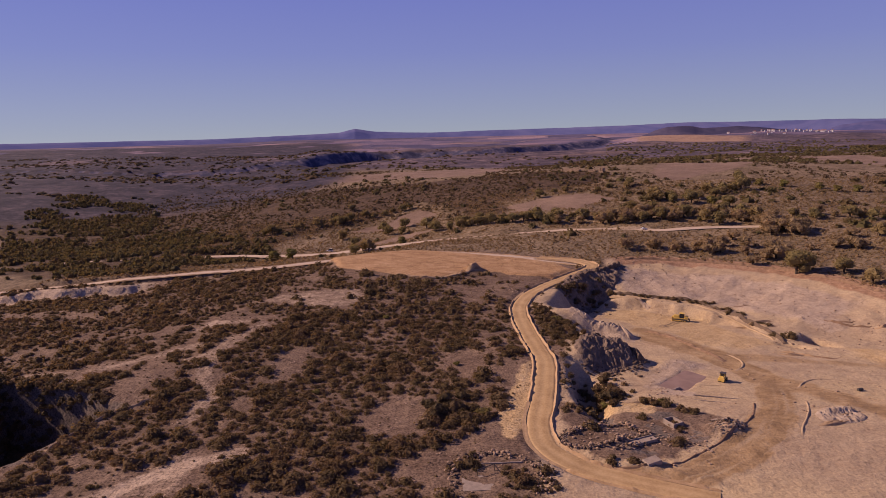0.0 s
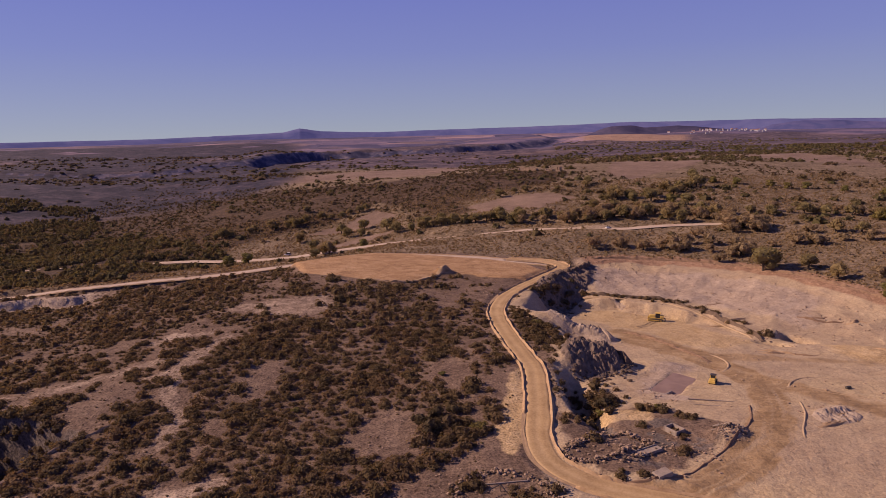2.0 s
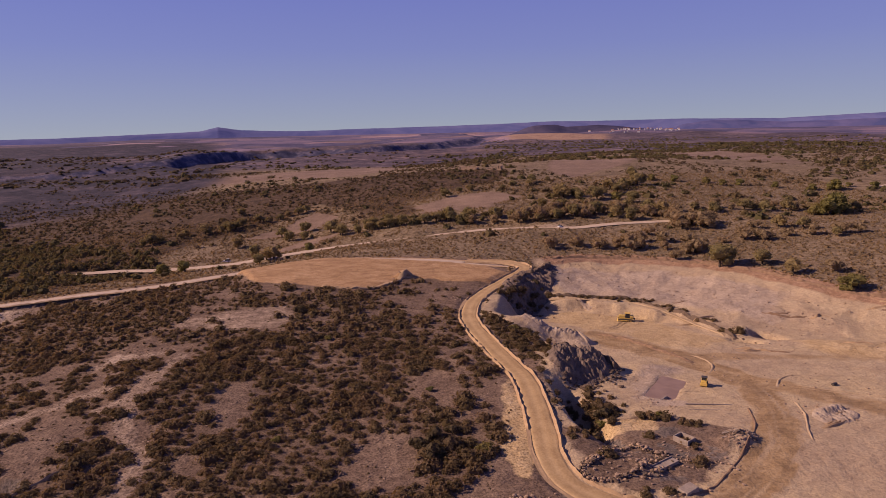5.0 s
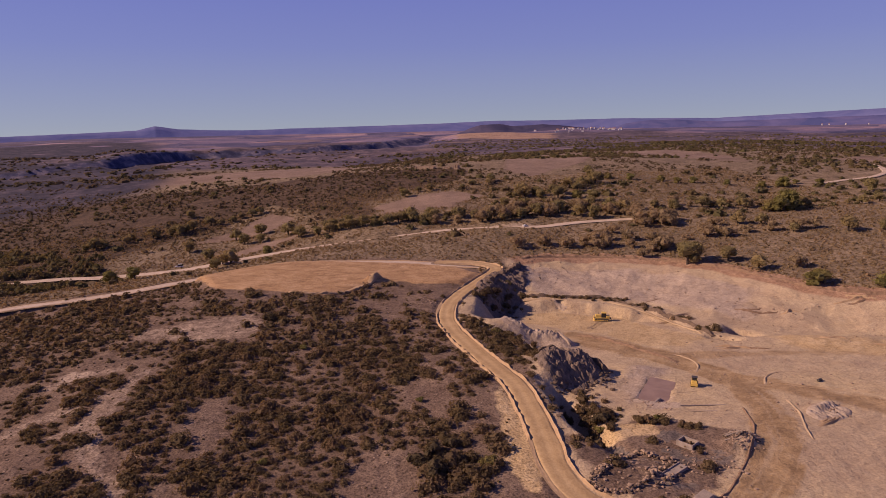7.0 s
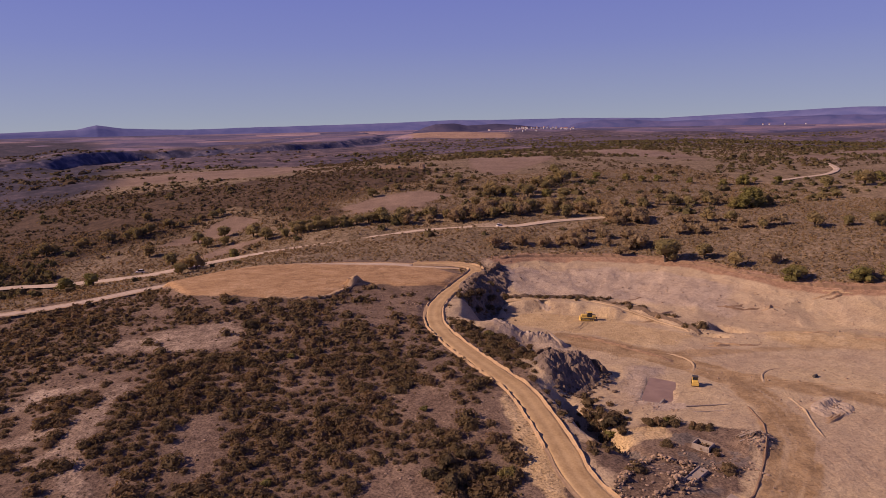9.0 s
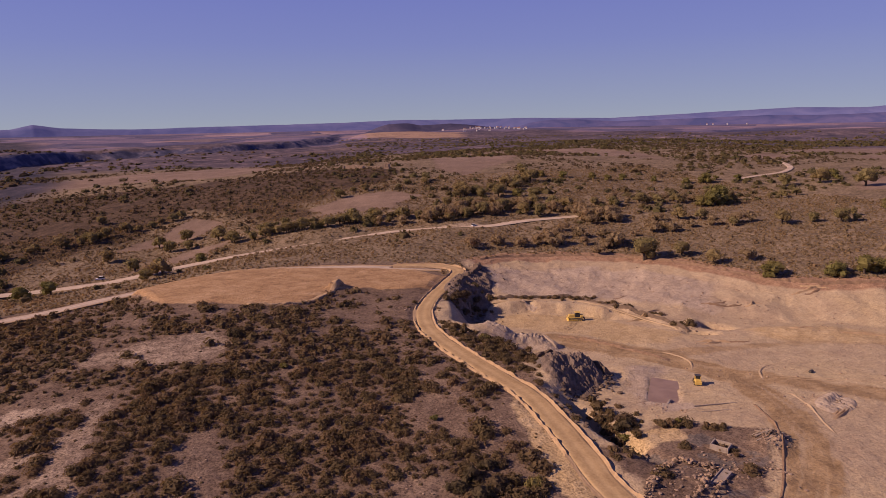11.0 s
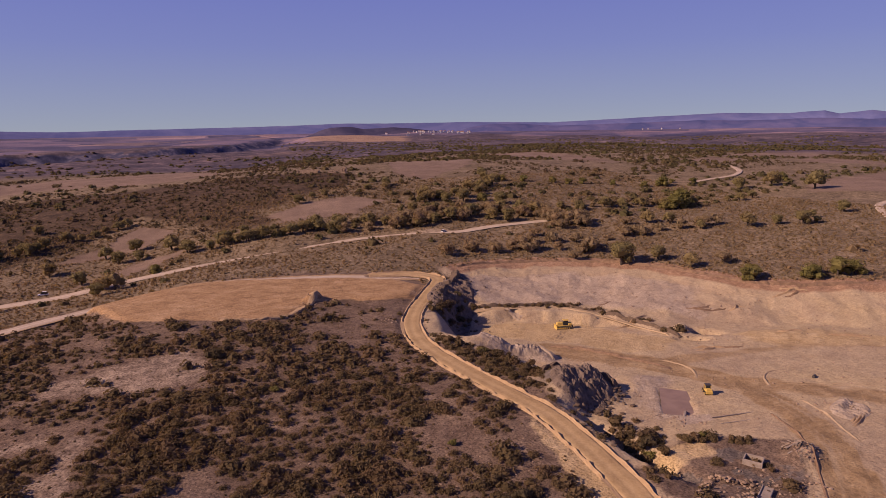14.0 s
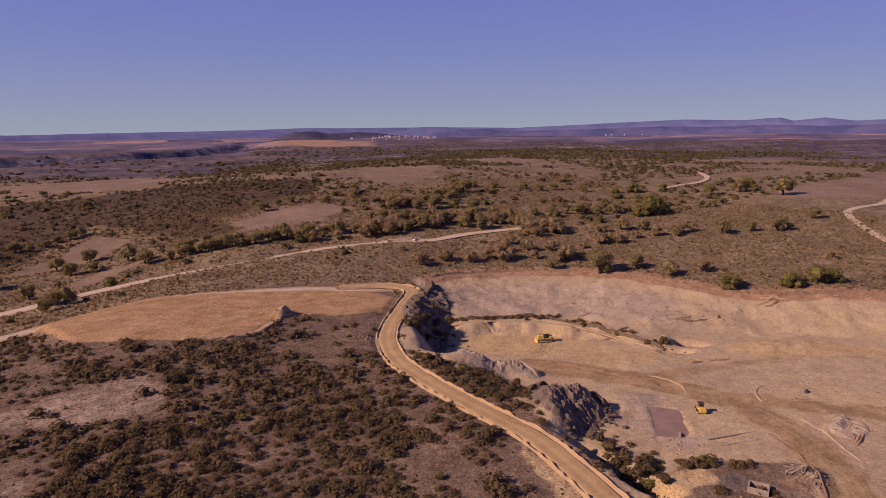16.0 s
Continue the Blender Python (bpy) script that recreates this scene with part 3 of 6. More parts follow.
def extrude_profile(bm, pts, x0, x1):
    """A side profile (y, z) drawn across from x0 to x1."""
    a, b = [bm.verts.new((x0, y, z)) for y, z in pts], [bm.verts.new((x1, y, z)) for y, z in pts]
    n = len(pts)
    bm.faces.new(a[::-1])
    bm.faces.new(b)
    for i in range(n):
        j = (i + 1) % n
        bm.faces.new((a[i], a[j], b[j], b[i]))
    bmesh.ops.recalc_face_normals(bm, faces=bm.faces)
    return bm


# ---------------------------------------------------------------- ground
CX, CY = -35.0, 25.0
rad = [0.004, 6.0, 18.0, 32.0, 46.0]
while rad[-1] < 4860:
    rad.append(rad[-1] * (1.0052 if rad[-1] < 430 else 1.011) if rad[-1] > 60 else rad[-1] + 8)
rad = np.array(rad)
azs = np.concatenate([np.arange(-60, 80, 0.255), np.arange(80, 300, 4.0)])
A, R = np.meshgrid(np.radians(azs), rad)
GX, GY = CX + R * np.sin(A), CY + R * np.cos(A)
gx, gy = np.append(GX.ravel(), CX), np.append(GY.ravel(), CY)
gz = ground_z(gx, gy)
nr, na = GX.shape
i, j = np.meshgrid(np.arange(nr - 1), np.arange(na), indexing="ij")
jn = (j + 1) % na
quads = np.stack([i * na + j, (i + 1) * na + j, (i + 1) * na + jn, i * na + jn], -1).reshape(-1, 4)


# where each kind of ground lies
FIELDS = [[(26, 568), (66, 596), (106, 592), (124, 562), (88, 536), (40, 544)], [(-371, 935), (-290, 1020), (-150, 1050), (30, 1000), (52, 900), (-20, 838), (-150, 905), (-270, 915)],
          [(200, 640), (300, 720), (340, 800), (240, 830), (190, 700)], [(505, 436), (640, 452), (760, 462), (640, 400), (500, 345), (460, 405)],
          [(700, 700), (1000, 820), (1100, 760), (820, 640)], [(-100, 492), (-75, 520), (-30, 548), (-40, 515)], [(-120, 560), (-60, 620), (-40, 600), (-70, 566)]]
BARE = [[(-108, 274), (-100, 288), (-62, 297), (-50, 285), (-56, 266), (-68, 262), (-85, 271)], [(-33, 153), (-24, 172), (-13, 167), (-12, 149), (-27, 142)],
        [(-86, 114), (-80, 126), (-73, 134), (-64, 126), (-66, 108), (-82, 106)], [(-20, 122), (-8, 140), (6, 152), (14, 160), (16, 130), (12, 112)],
        [(0, 190), (14, 215), (16, 255), (12, 290), (2, 250), (-4, 215)], [(-150, 172), (-130, 186), (-112, 210), (-108, 240), (-116, 214), (-136, 180)],
        [(-75, 200), (-62, 215), (-58, 190), (-66, 176)], [(-9, 214), (2, 210), (4, 192), (-5, 184)], [(12, 142), (17, 150), (20, 165), (22, 184), (22, 199), (18, 195), (15.5, 181), (11.5, 166), (9, 152)]]
# footworn trails through the scrub
TRAILS = [[(-92, 232), (-98, 225), (-110, 212), (-120, 201), (-131, 192), (-141, 186), (-160, 186)], [(-98, 225), (-98, 202), (-93, 184), (-82, 167), (-84, 150)], [(-60, 133), (-70, 128), (-82, 117), (-92, 107)],
          [(-92, 243), (-95, 222)], [(-118, 238), (-110, 246), (-100, 247)], [(-92, 243), (-96, 205), (-104, 196)]]
WOOD = [(-206, 350), (-331, 400), (-563, 694), (-620, 900), (-476, 860), (-327, 650), (-198, 540), (-170, 480), (-190, 420)]


def trails(x, y, half=1.8):
    """1 on a trail, fading to 0 beside it."""
    out = np.zeros(np.shape(x))
    k = (x > -180) & (x < 30) & (y > 90) & (y < 270)
    if k.any():
        d = np.min([seg_dist(x[k], y[k], t)[0] for t in TRAILS], axis=0)
        out[k] = 1 - smooth(half, half + 2.2, d + (fbm(x[k], y[k], 7, 45, 3) - 0.5) * 4)
    return out


def cut_face(x, y):
    """The raw bank below the road where it comes in."""
    south = np.interp(x, [m[0] for m in MAIN], [m[1] for m in MAIN]) - y + (fbm(x, y, 9, 35, 3) - 0.5) * 9
    return smooth(8, 10, south) * (1 - smooth(17, 19, south)) * (x > -320) * (1 - smooth(-200, -176, x))


def zones(x, y):
    r = np.hypot(x + 35, y - 25)
    z = {}
    bare = sum((blob(x, y, p, 4) for p in BARE), np.zeros(np.shape(x)))
    d = seg_dist(x, y, PIT_RIM, True)[0]
    q = smooth(-9, 2, np.where(inside(x, y, PIT_RIM), d, -d) + (fbm(x, y, 16, 4, 3) - 0.5) * 10)
    ruins = blob(x, y, [(30, 138), (34, 165), (48, 172), (62, 168), (78, 160), (70, 150), (50, 138)], 3)
    south = smooth(-2, 8, x - 16) * (1 - smooth(150, 175, y)) * (1 - smooth(280, 380, x))
    z["sand"] = np.clip(np.maximum(q, south), 0, 1)
    z["orange"] = blob(x, y, PAD, 2.5)
    z["ochre"] = np.clip(0.95 * blob(x, y, [(70, 306), (84, 310), (108, 296), (122, 266), (128, 246), (112, 236), (98, 246), (86, 268), (66, 296)], 4) + 0.8 * blob(x, y, [(36, 165), (44, 176), (60, 174), (58, 166)], 2)
                         + 0.95 * blob(x, y, BARE[8], 2) + 0.8 * blob(x, y, [(150, 240), (185, 226), (205, 200), (190, 190), (160, 212)], 6), 0, 1)
    rim_d = np.where(inside(x, y, PIT_RIM), d, -d)
    island = blob(x, y, [(27, 139), (29, 165), (44, 174), (66, 176), (80, 160), (72, 150), (55, 138), (40, 133)], 2.5)
    z["sand"] = z["sand"] * (1 - 0.85 * island)
    off, run = seg_dist(x, y, LOOP)
    wheels = 0.35 + 0.9 * vnoise(off * 1.1 * np.where(inside(x, y, LOOP), 1, -1), run * 0.7, 81)
    loop = 1 - smooth(3.5, 8.5, off + (fbm(x, y, 6, 47, 3) - 0.5) * 5)
    z["trodden"] = wheels * loop + 0.7 * (1 - smooth(3, 9, seg_dist(x, y, [(80, 268), (90, 252), (98, 232), (103, 215), (110, 196), (122, 176), (140, 150)])[0] + (fbm(x, y, 7, 49, 3) - 0.5) * 8)) + 0.6 * (1 - smooth(2, 7, seg_dist(x, y, [(100, 228), (130, 222), (165, 214), (200, 190)])[0] + (fbm(x, y, 8, 51, 3) - 0.5) * 8))
    z["redsoil"] = smooth(-12, -5, rim_d) * (1 - smooth(3, 9, rim_d)) * smooth(82, 92, x) * smooth(200, 230, y) + 0.8 * blob(x, y, [(78, 268), (90, 262), (100, 236), (102, 214), (96, 216), (90, 240)], 3)
    up = blob(x, y, [(86, 366), (142, 350), (170, 325), (185, 285), (160, 262), (140, 290), (112, 310), (80, 325)], 7)
    heap = np.exp(-(((x - 52) / 15) ** 2 + ((y - 216) / 11) ** 2) ** 2)
    spur = blob(x, y, [(36, 276), (46, 282), (60, 272), (74, 258), (70, 248), (60, 252), (46, 262)], 2)
    z["pale"] = np.clip(0.42 * trails(x, y) + 0.8 * cut_face(x, y) + 0.85 * up + 0.95 * spur + 0.45 * blob(x, y, BARE[0], 3) + 0.9 * blob(x, y, [(63, 182), (74, 180), (76, 184), (66, 187)], 1.0) + 0.4 * blob(x, y, BARE[2], 4)
                        + 0.8 * blob(x, y, [(-122, 244), (-116, 250), (-111, 247), (-115, 241)], 2) + 0.9 * blob(x, y, [(95, 462), (118, 452), (138, 440), (142, 448), (120, 462), (100, 470)], 3) + 0.7 * blob(x, y, [(64, 205), (80, 222), (90, 214), (84, 206), (74, 184), (62, 188)], 4), 0, 1)
    face = blob(x, y, [(40, 305), (60, 329), (84, 356), (90, 368), (92, 360), (74, 322), (58, 300)], 2)
    # dark rock tone over the old working also stands in for its shade
    z["rock"] = np.clip(heap + face + 0.8 * blob(x, y, OLD_RIM, 2) + 0.75 * ruins * (fbm(x, y, 6, 71, 3) > 0.55), 0, 1)
    f = sum((blob(x, y, p, 9) for p in FIELDS), np.zeros(np.shape(x)))
    z["field"] = np.clip(f + smooth(0.60, 0.66, fbm(x, y, 130, 55, 3)) * smooth(700, 1000, r) * 0.9, 0, 1) * (1 - smooth(1500, 2200, r))
    beyond = smooth(-8, 12, y - np.interp(x, [p[0] for p in MAIN], [p[1] for p in MAIN])) * smooth(380, 420, y + 0.35 * np.abs(x))
    wild = np.clip(np.maximum(smooth(255, 330, y + 0.42 * x) * (x > 60), beyond), 0, 1) * (1 - z["sand"])
    plateau = (x < 20) * (x > -320) * (y < 345) * (1 - np.clip(bare + trails(x, y), 0, 1))
    under = plateau * smooth(0.40, 0.54, fbm(x, y, 30, 91, 3) * 0.5 + fbm(x, y, 10, 93, 3) * 0.5 + 0.05)
    z["heath"] = np.clip(wild * (0.45 + 0.9 * fbm(x, y, 45, 61, 3)) * (1 - np.clip(f, 0, 1)), 0, 1)
    # tones with painted haze take over with distance
    z["hazed_moor"] = smooth(950, 1500, r)
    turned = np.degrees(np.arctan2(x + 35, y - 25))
    z["hazed_farland"] = smooth(1900, 2500, r + 700 * (fbm(x, y, 300, 69, 3) - 0.5) - 900 * smooth(10, 20, turned))
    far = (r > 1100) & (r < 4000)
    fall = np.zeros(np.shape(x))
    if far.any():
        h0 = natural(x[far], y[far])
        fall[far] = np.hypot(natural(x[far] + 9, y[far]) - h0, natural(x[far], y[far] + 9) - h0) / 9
    z["hazed_crag"] = smooth(0.16, 0.34, fall)
    z["brush"] = np.clip(blob(x, y, [(-480, 470), (-200, 500), (-120, 590), (-60, 650), (-10, 575), (30, 540), (20, 600), (110, 625), (160, 700), (70, 770), (-100, 810), (-320, 880), (-520, 820)], 14) * (0.45 + 0.9 * fbm(x, y, 40, 63, 3)) + blob(x, y, WOOD, 14) + 0.42 * under, 0, 1)
    az = np.degrees(np.arctan2(x + 35, y - 25))
    slope = smooth(13.8, 15.2, az) * (1 - smooth(21, 24, az)) * smooth(2560, 2640, r + 8 * np.abs(az - 17)) * (1 - smooth(3120, 3180, r))
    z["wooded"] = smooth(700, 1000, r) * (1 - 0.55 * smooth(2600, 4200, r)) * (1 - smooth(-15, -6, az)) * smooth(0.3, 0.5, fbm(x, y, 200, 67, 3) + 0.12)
    z["tan"] = np.clip(slope + 0.45 * smooth(0.57, 0.62, fbm(x * 0.35, y, 130, 57, 3)) * smooth(1200, 1700, r) * (0.55 + 0.45 * smooth(-14, -4, az)) * (1 - 0.5 * smooth(14, 20, az)), 0, 1)
    for k in ("sand", "orange", "pale", "rock", "ochre", "redsoil", "trodden"):
        z[k] = z[k] * (1 - smooth(420, 520, r))
    return z


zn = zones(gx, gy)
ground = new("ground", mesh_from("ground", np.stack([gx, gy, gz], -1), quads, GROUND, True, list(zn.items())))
tagged(ground, "dry rolling heath and bare quarry earth", "ground", kind="structure")


# ---------------------------------------------------------------- roads
def strip(name, label, line, half, level, material, lift=0.05, rag=0.5, rut=0.06, berm=0.0, seed=1, drape=False):
    """A graded earth road, with ruts and ragged edges, and with banks along its sides where berm is given."""
    p = dense(line, 1.2)
    d = np.gradient(p[:, :2], axis=0)
    d /= np.hypot(d[:, 0], d[:, 1])[:, None]
    nx, ny = d[:, 1], -d[:, 0]
    us = np.linspace(-1, 1, 15)
    rows = []
    for k, u in enumerate(us):
        w = half * (1 + rag * (vnoise(np.arange(len(p)) / 6.0, np.full(len(p), u > 0) * 9.0, seed) - 0.5) * 0.5)
        x, y = p[:, 0] + nx * u * w, p[:, 1] + ny * u * w
        z = (ground_z(x, y) if drape else level(p[:, 2])) + lift - rut * (0.5 + 0.5 * np.cos(u * 7.0)) + (fbm(x, y, 2.0, seed, 2) - 0.5) * 0.06 - 0.35 * (np.abs(u) > 0.98)
        rows.append(np.stack([x, y, z], -1))
    v = np.stack(rows, 1)
    n, m = v.shape[:2]
    a, b = np.meshgrid(np.arange(n - 1), np.arange(m - 1), indexing="ij")
    q = np.stack([a * m + b, a * m + b + 1, (a + 1) * m + b + 1, (a + 1) * m + b], -1).reshape(-1, 4)
    ob = new(name, mesh_from(name, v.reshape(-1, 3), q, material, True, [("across", np.tile(us, n))]))
    tagged(ob, label, "road", kind="structure")
    for side in ((-1, 1) if berm else ()):
        us2, prof = np.array([0.1, 0.35, 0.5, 0.7, 1.0]), np.array([-0.25, 0.5, 1.0, 0.45, -0.5])
        cols = []
        k = np.arange(len(p)) / 2.2
        hgt = berm * (0.25 + 1.1 * vnoise(k * 1.6, k * 0 + 3.1 * side, seed + 2)) * (vnoise(k / 12.0, k * 0 + side, seed + 5) > 0.18)
        for u, f in zip(us2, prof):
            off = side * (half - 0.4 + u * 1.5 + 0.5 * (vnoise(k / 2, k * 0 + u, seed + side) - 0.5))
            x, y = p[:, 0] + nx * off, p[:, 1] + ny * off
            cols.append(np.stack([x, y, level(p[:, 2]) + f * hgt + 0.12 * (vnoise(k * 1.7, k * 0 + u * 5, seed) - 0.5)], -1))
        v = np.stack(cols, 1)
        m = v.shape[1]
        a, b = np.meshgrid(np.arange(n - 1), np.arange(m - 1), indexing="ij")
        q = np.stack([a * m + b, a * m + b + 1, (a + 1) * m + b + 1, (a + 1) * m + b], -1).reshape(-1, 4)
        if side < 0:
            q = q[:, ::-1]
        o = new("bank", mesh_from("bank", v.reshape(-1, 3), q, SANDBANK, False, [("across", np.zeros(n * m))]))
        o.parent = ob
    return ob


strip("haul_road", "ochre packed-earth haul road with raised banks", HAUL, 3.7, haul_level, HAULROAD, 0.06, 0.35, 0.06, 0.7, 3)
strip("gravel_road", "pale gravel road along the scrub slope", MAIN, 3.6, main_level, TRACK, 0.05, 0.4, 0.05, 0.3, 7)
strip("country_lane", "pale dirt lane bending past a tilled field", [(520, 345), (470, 330), (448, 333), (424, 330), (404, 318), (386, 303), (366, 285), (345, 262), (330, 230)], 2.8, road_level([(520, 345), (470, 330), (448, 333), (424, 330), (404, 318), (386, 303), (366, 285), (345, 262), (330, 230)], 0.3), TRACK, 0.25, 0.4, 0.05, 0.0, 10)
strip("country_lane", "pale dirt lane between oaks", [(440, 516), (470, 520), (500, 520), (535, 538), (560, 562), (590, 600)], 3.0, road_level([(440, 516), (470, 520), (500, 520), (535, 538), (560, 562), (590, 600)], 0.5), TRACK, 0.3, 0.4, 0.05, 0.0, 12)
strip("country_lane", "pale dirt lane across the heath", UPPER, 4.4, upper_level, TRACK, 0.05, 0.5, 0.05, 0.0, 9)



def windrow(name, label, line, width, high, material, seed, category="bank"):
    """A low ridge of earth that a blade has left along a line."""
    p = dense(line, 0.8)
    d = np.gradient(p[:, :2], axis=0)
    d /= np.hypot(d[:, 0], d[:, 1])[:, None]
    k = np.arange(len(p))
    ends = smooth(0, 6, k) * smooth(0, 6, len(p) - 1 - k)
    hgt = high * ends * (0.35 + 1.1 * vnoise(k / 3.0, k * 0.0, seed))
    cols = []
    for u, f in ((-1, -0.3), (-0.5, 0.45), (-0.15, 1.0), (0.2, 0.9), (0.55, 0.4), (1, -0.3)):
        off = width * (u + 0.35 * (vnoise(k / 2.5, k * 0 + u * 3, seed + 4) - 0.5))
        x, y = p[:, 0] + d[:, 1] * off, p[:, 1] - d[:, 0] * off
        cols.append(np.stack([x, y, ground_z(x, y) + f * hgt], -1))
    v = np.stack(cols, 1)
    n, m = v.shape[:2]
    a, b = np.meshgrid(np.arange(n - 1), np.arange(m - 1), indexing="ij")
    q = np.stack([a * m + b, a * m + b + 1, (a + 1) * m + b + 1, (a + 1) * m + b], -1).reshape(-1, 4)
    return tagged(new(name, mesh_from(name, v.reshape(-1, 3), q, material, False, [("across", np.tile(np.linspace(-1, 1, m), n))])), label, category)


BENCH = [(74, 322), (86, 317), (98, 312), (108, 308), (114, 304), (120, 293), (124, 285), (129, 270), (132, 254), (133, 246)]
strip("bench_track", "narrow pale track along the quarry bench", BENCH, 1.3, lambda a: np.interp(a, np.arange(len(BENCH)), ground_z([b[0] for b in BENCH], [b[1] for b in BENCH], False)) + 0.1, FLOORTRACK, 0.3, 0.4, 0.05, 0.0, 15)
windrow("earth_bank", "low dark bank along the quarry track", [(36, 132), (44, 131), (54, 134), (66, 143), (78, 154), (86, 164), (91, 175)], 0.5, 0.42, SOILBANK, 17)
windrow("earth_bank", "low earth bank pushed up by a blade", [(94, 150), (97, 156), (101, 162), (105, 169), (108, 177)], 0.5, 0.35, RUTSAND, 18)
for k in range(7):
    windrow("earth_bank", "low rough ridge of scraped sand", [(102 + 1.2 * k, 157 + 1.1 * k), (108 + 1.3 * k, 158.5 + 1.2 * k), (115 + 0.9 * k, 161 + 1.0 * k)], 0.55, 0.55, SANDBANK, 60 + k)
windrow("earth_bank", "reddish scraped earth bank", [(80, 268), (87, 258), (92, 246), (96, 232), (99, 220)], 1.4, 0.7, SOILBANK, 20)
windrow("earth_bank", "low curved bank of scraped sand", [(112, 190), (117, 196), (124, 199), (131, 198)], 0.6, 0.3, RUTSAND, 21)
windrow("earth_bank", "low curved bank of scraped sand", [(98, 208), (103, 214), (105, 222), (103, 230)], 0.6, 0.35, RUTSAND, 22)
# broken terrace edges across the worn back of the quarry
tr = random.Random(12)
for k in range(14):
    tx, ty = tr.uniform(128, 215), tr.uniform(205, 300)
    ta, tl = tr.uniform(-0.75, 0.05), tr.uniform(7, 20)
    windrow("earth_bank", "crumbled terrace edge in the quarry sand", [(tx + tl * (u - 0.5) * math.cos(ta), ty + tl * (u - 0.5) * math.sin(ta) + tr.uniform(-1.2, 1.2)) for u in (0, 0.35, 0.7, 1)], 0.8, tr.uniform(0.5, 1.0), (SANDBANK, SOILBANK)[k % 3 == 0], 80 + k)


def ledge(name, label, line, width, high, material, seed):
    """A broken rock step: sloping on one side, sheer on the other."""
    p = dense(line, 0.7)
    d = np.gradient(p[:, :2], axis=0)
    d /= np.hypot(d[:, 0], d[:, 1])[:, None]
    k = np.arange(len(p))
    ends = smooth(0, 3, k) * smooth(0, 3, len(p) - 1 - k)
    hgt = high * ends * (0.55 + 0.7 * vnoise(k / 2.0, k * 0.0, seed))
    cols = []
    for u, f in ((-2.2, -0.2), (-1.2, 0.55), (-0.5, 0.9), (0.0, 1.0), (0.25, 0.75), (0.3, 0.3), (0.55, -0.5)):
        off = width * (u + 0.5 * (vnoise(k / 1.5, k * 0 + u * 3, seed + 4) - 0.5))
        x, y = p[:, 0] + d[:, 1] * off, p[:, 1] - d[:, 0] * off
        cols.append(np.stack([x, y, ground_z(x, y) + f * hgt], -1))
    v = np.stack(cols, 1)
    n, m = v.shape[:2]
    a, b = np.meshgrid(np.arange(n - 1), np.arange(m - 1), indexing="ij")
    q = np.stack([a * m + b, a * m + b + 1, (a + 1) * m + b + 1, (a + 1) * m + b], -1).reshape(-1, 4)
    return tagged(new(name, mesh_from(name, v.reshape(-1, 3), q, material, False)), label, "rock")


ledge("rock_ledge", "small broken step in the yellow quarry face", [(87, 316), (90, 312), (92, 308)], 0.8, 1.2, LEDGE, 33)
ledge("rock_ledge", "crumbling grey spur above the quarry floor", [(40, 282), (50, 276), (60, 267), (67, 258), (70, 251)], 2.0, 1.5, LEDGE, 34)
ledge("rock_ledge", "rough dark crest of the spoil heap", [(44, 226), (53, 225), (61, 219), (64, 211)], 2.0, 2.6, DARKSTONE, 35)
ledge("rock_ledge", "broken rock face below the bend of the road", [(58, 328), (70, 340), (82, 354), (89, 366)], 2.0, 2.6, DARKSTONE, 36)
ledge("rock_ledge", "steep broken edge of the levelled pad", [(-44, 322), (-30, 317), (-18, 318), (-8, 327), (0, 336), (4, 340)], 1.2, 0.8, SANDBANK, 37)
# dark stone ridge, its colour standing in for the shaded, overgrown ditch
windrow("ditch_bank", "dark ridge standing in for the shaded overgrown ditch behind the bench track", [(a + 1.8, b + 2.6) for a, b in BENCH], 1.2, 1.1, DARKSTONE, 38)
windrow("earth_bank", "crumbling reddish lip of the quarry", [(92, 376), (113, 377), (142, 367), (169, 348), (188, 321), (198, 293), (204, 272), (219, 254), (243, 236)], 1.5, 1.0, SOILBANK, 39)
windrow("earth_bank", "bright ridge of pale earth at the old working", [(-114, 131), (-112, 140), (-110, 149), (-106, 157), (-98, 164)], 0.5, 0.8, SANDBANK, 26)



SPOIL = plain("grey_spoil_rock", (0.07, 0.05, 0.04), (0.25, 0.185, 0.143), 0.5, 0.95, 0.0, 0.8, 0.25)


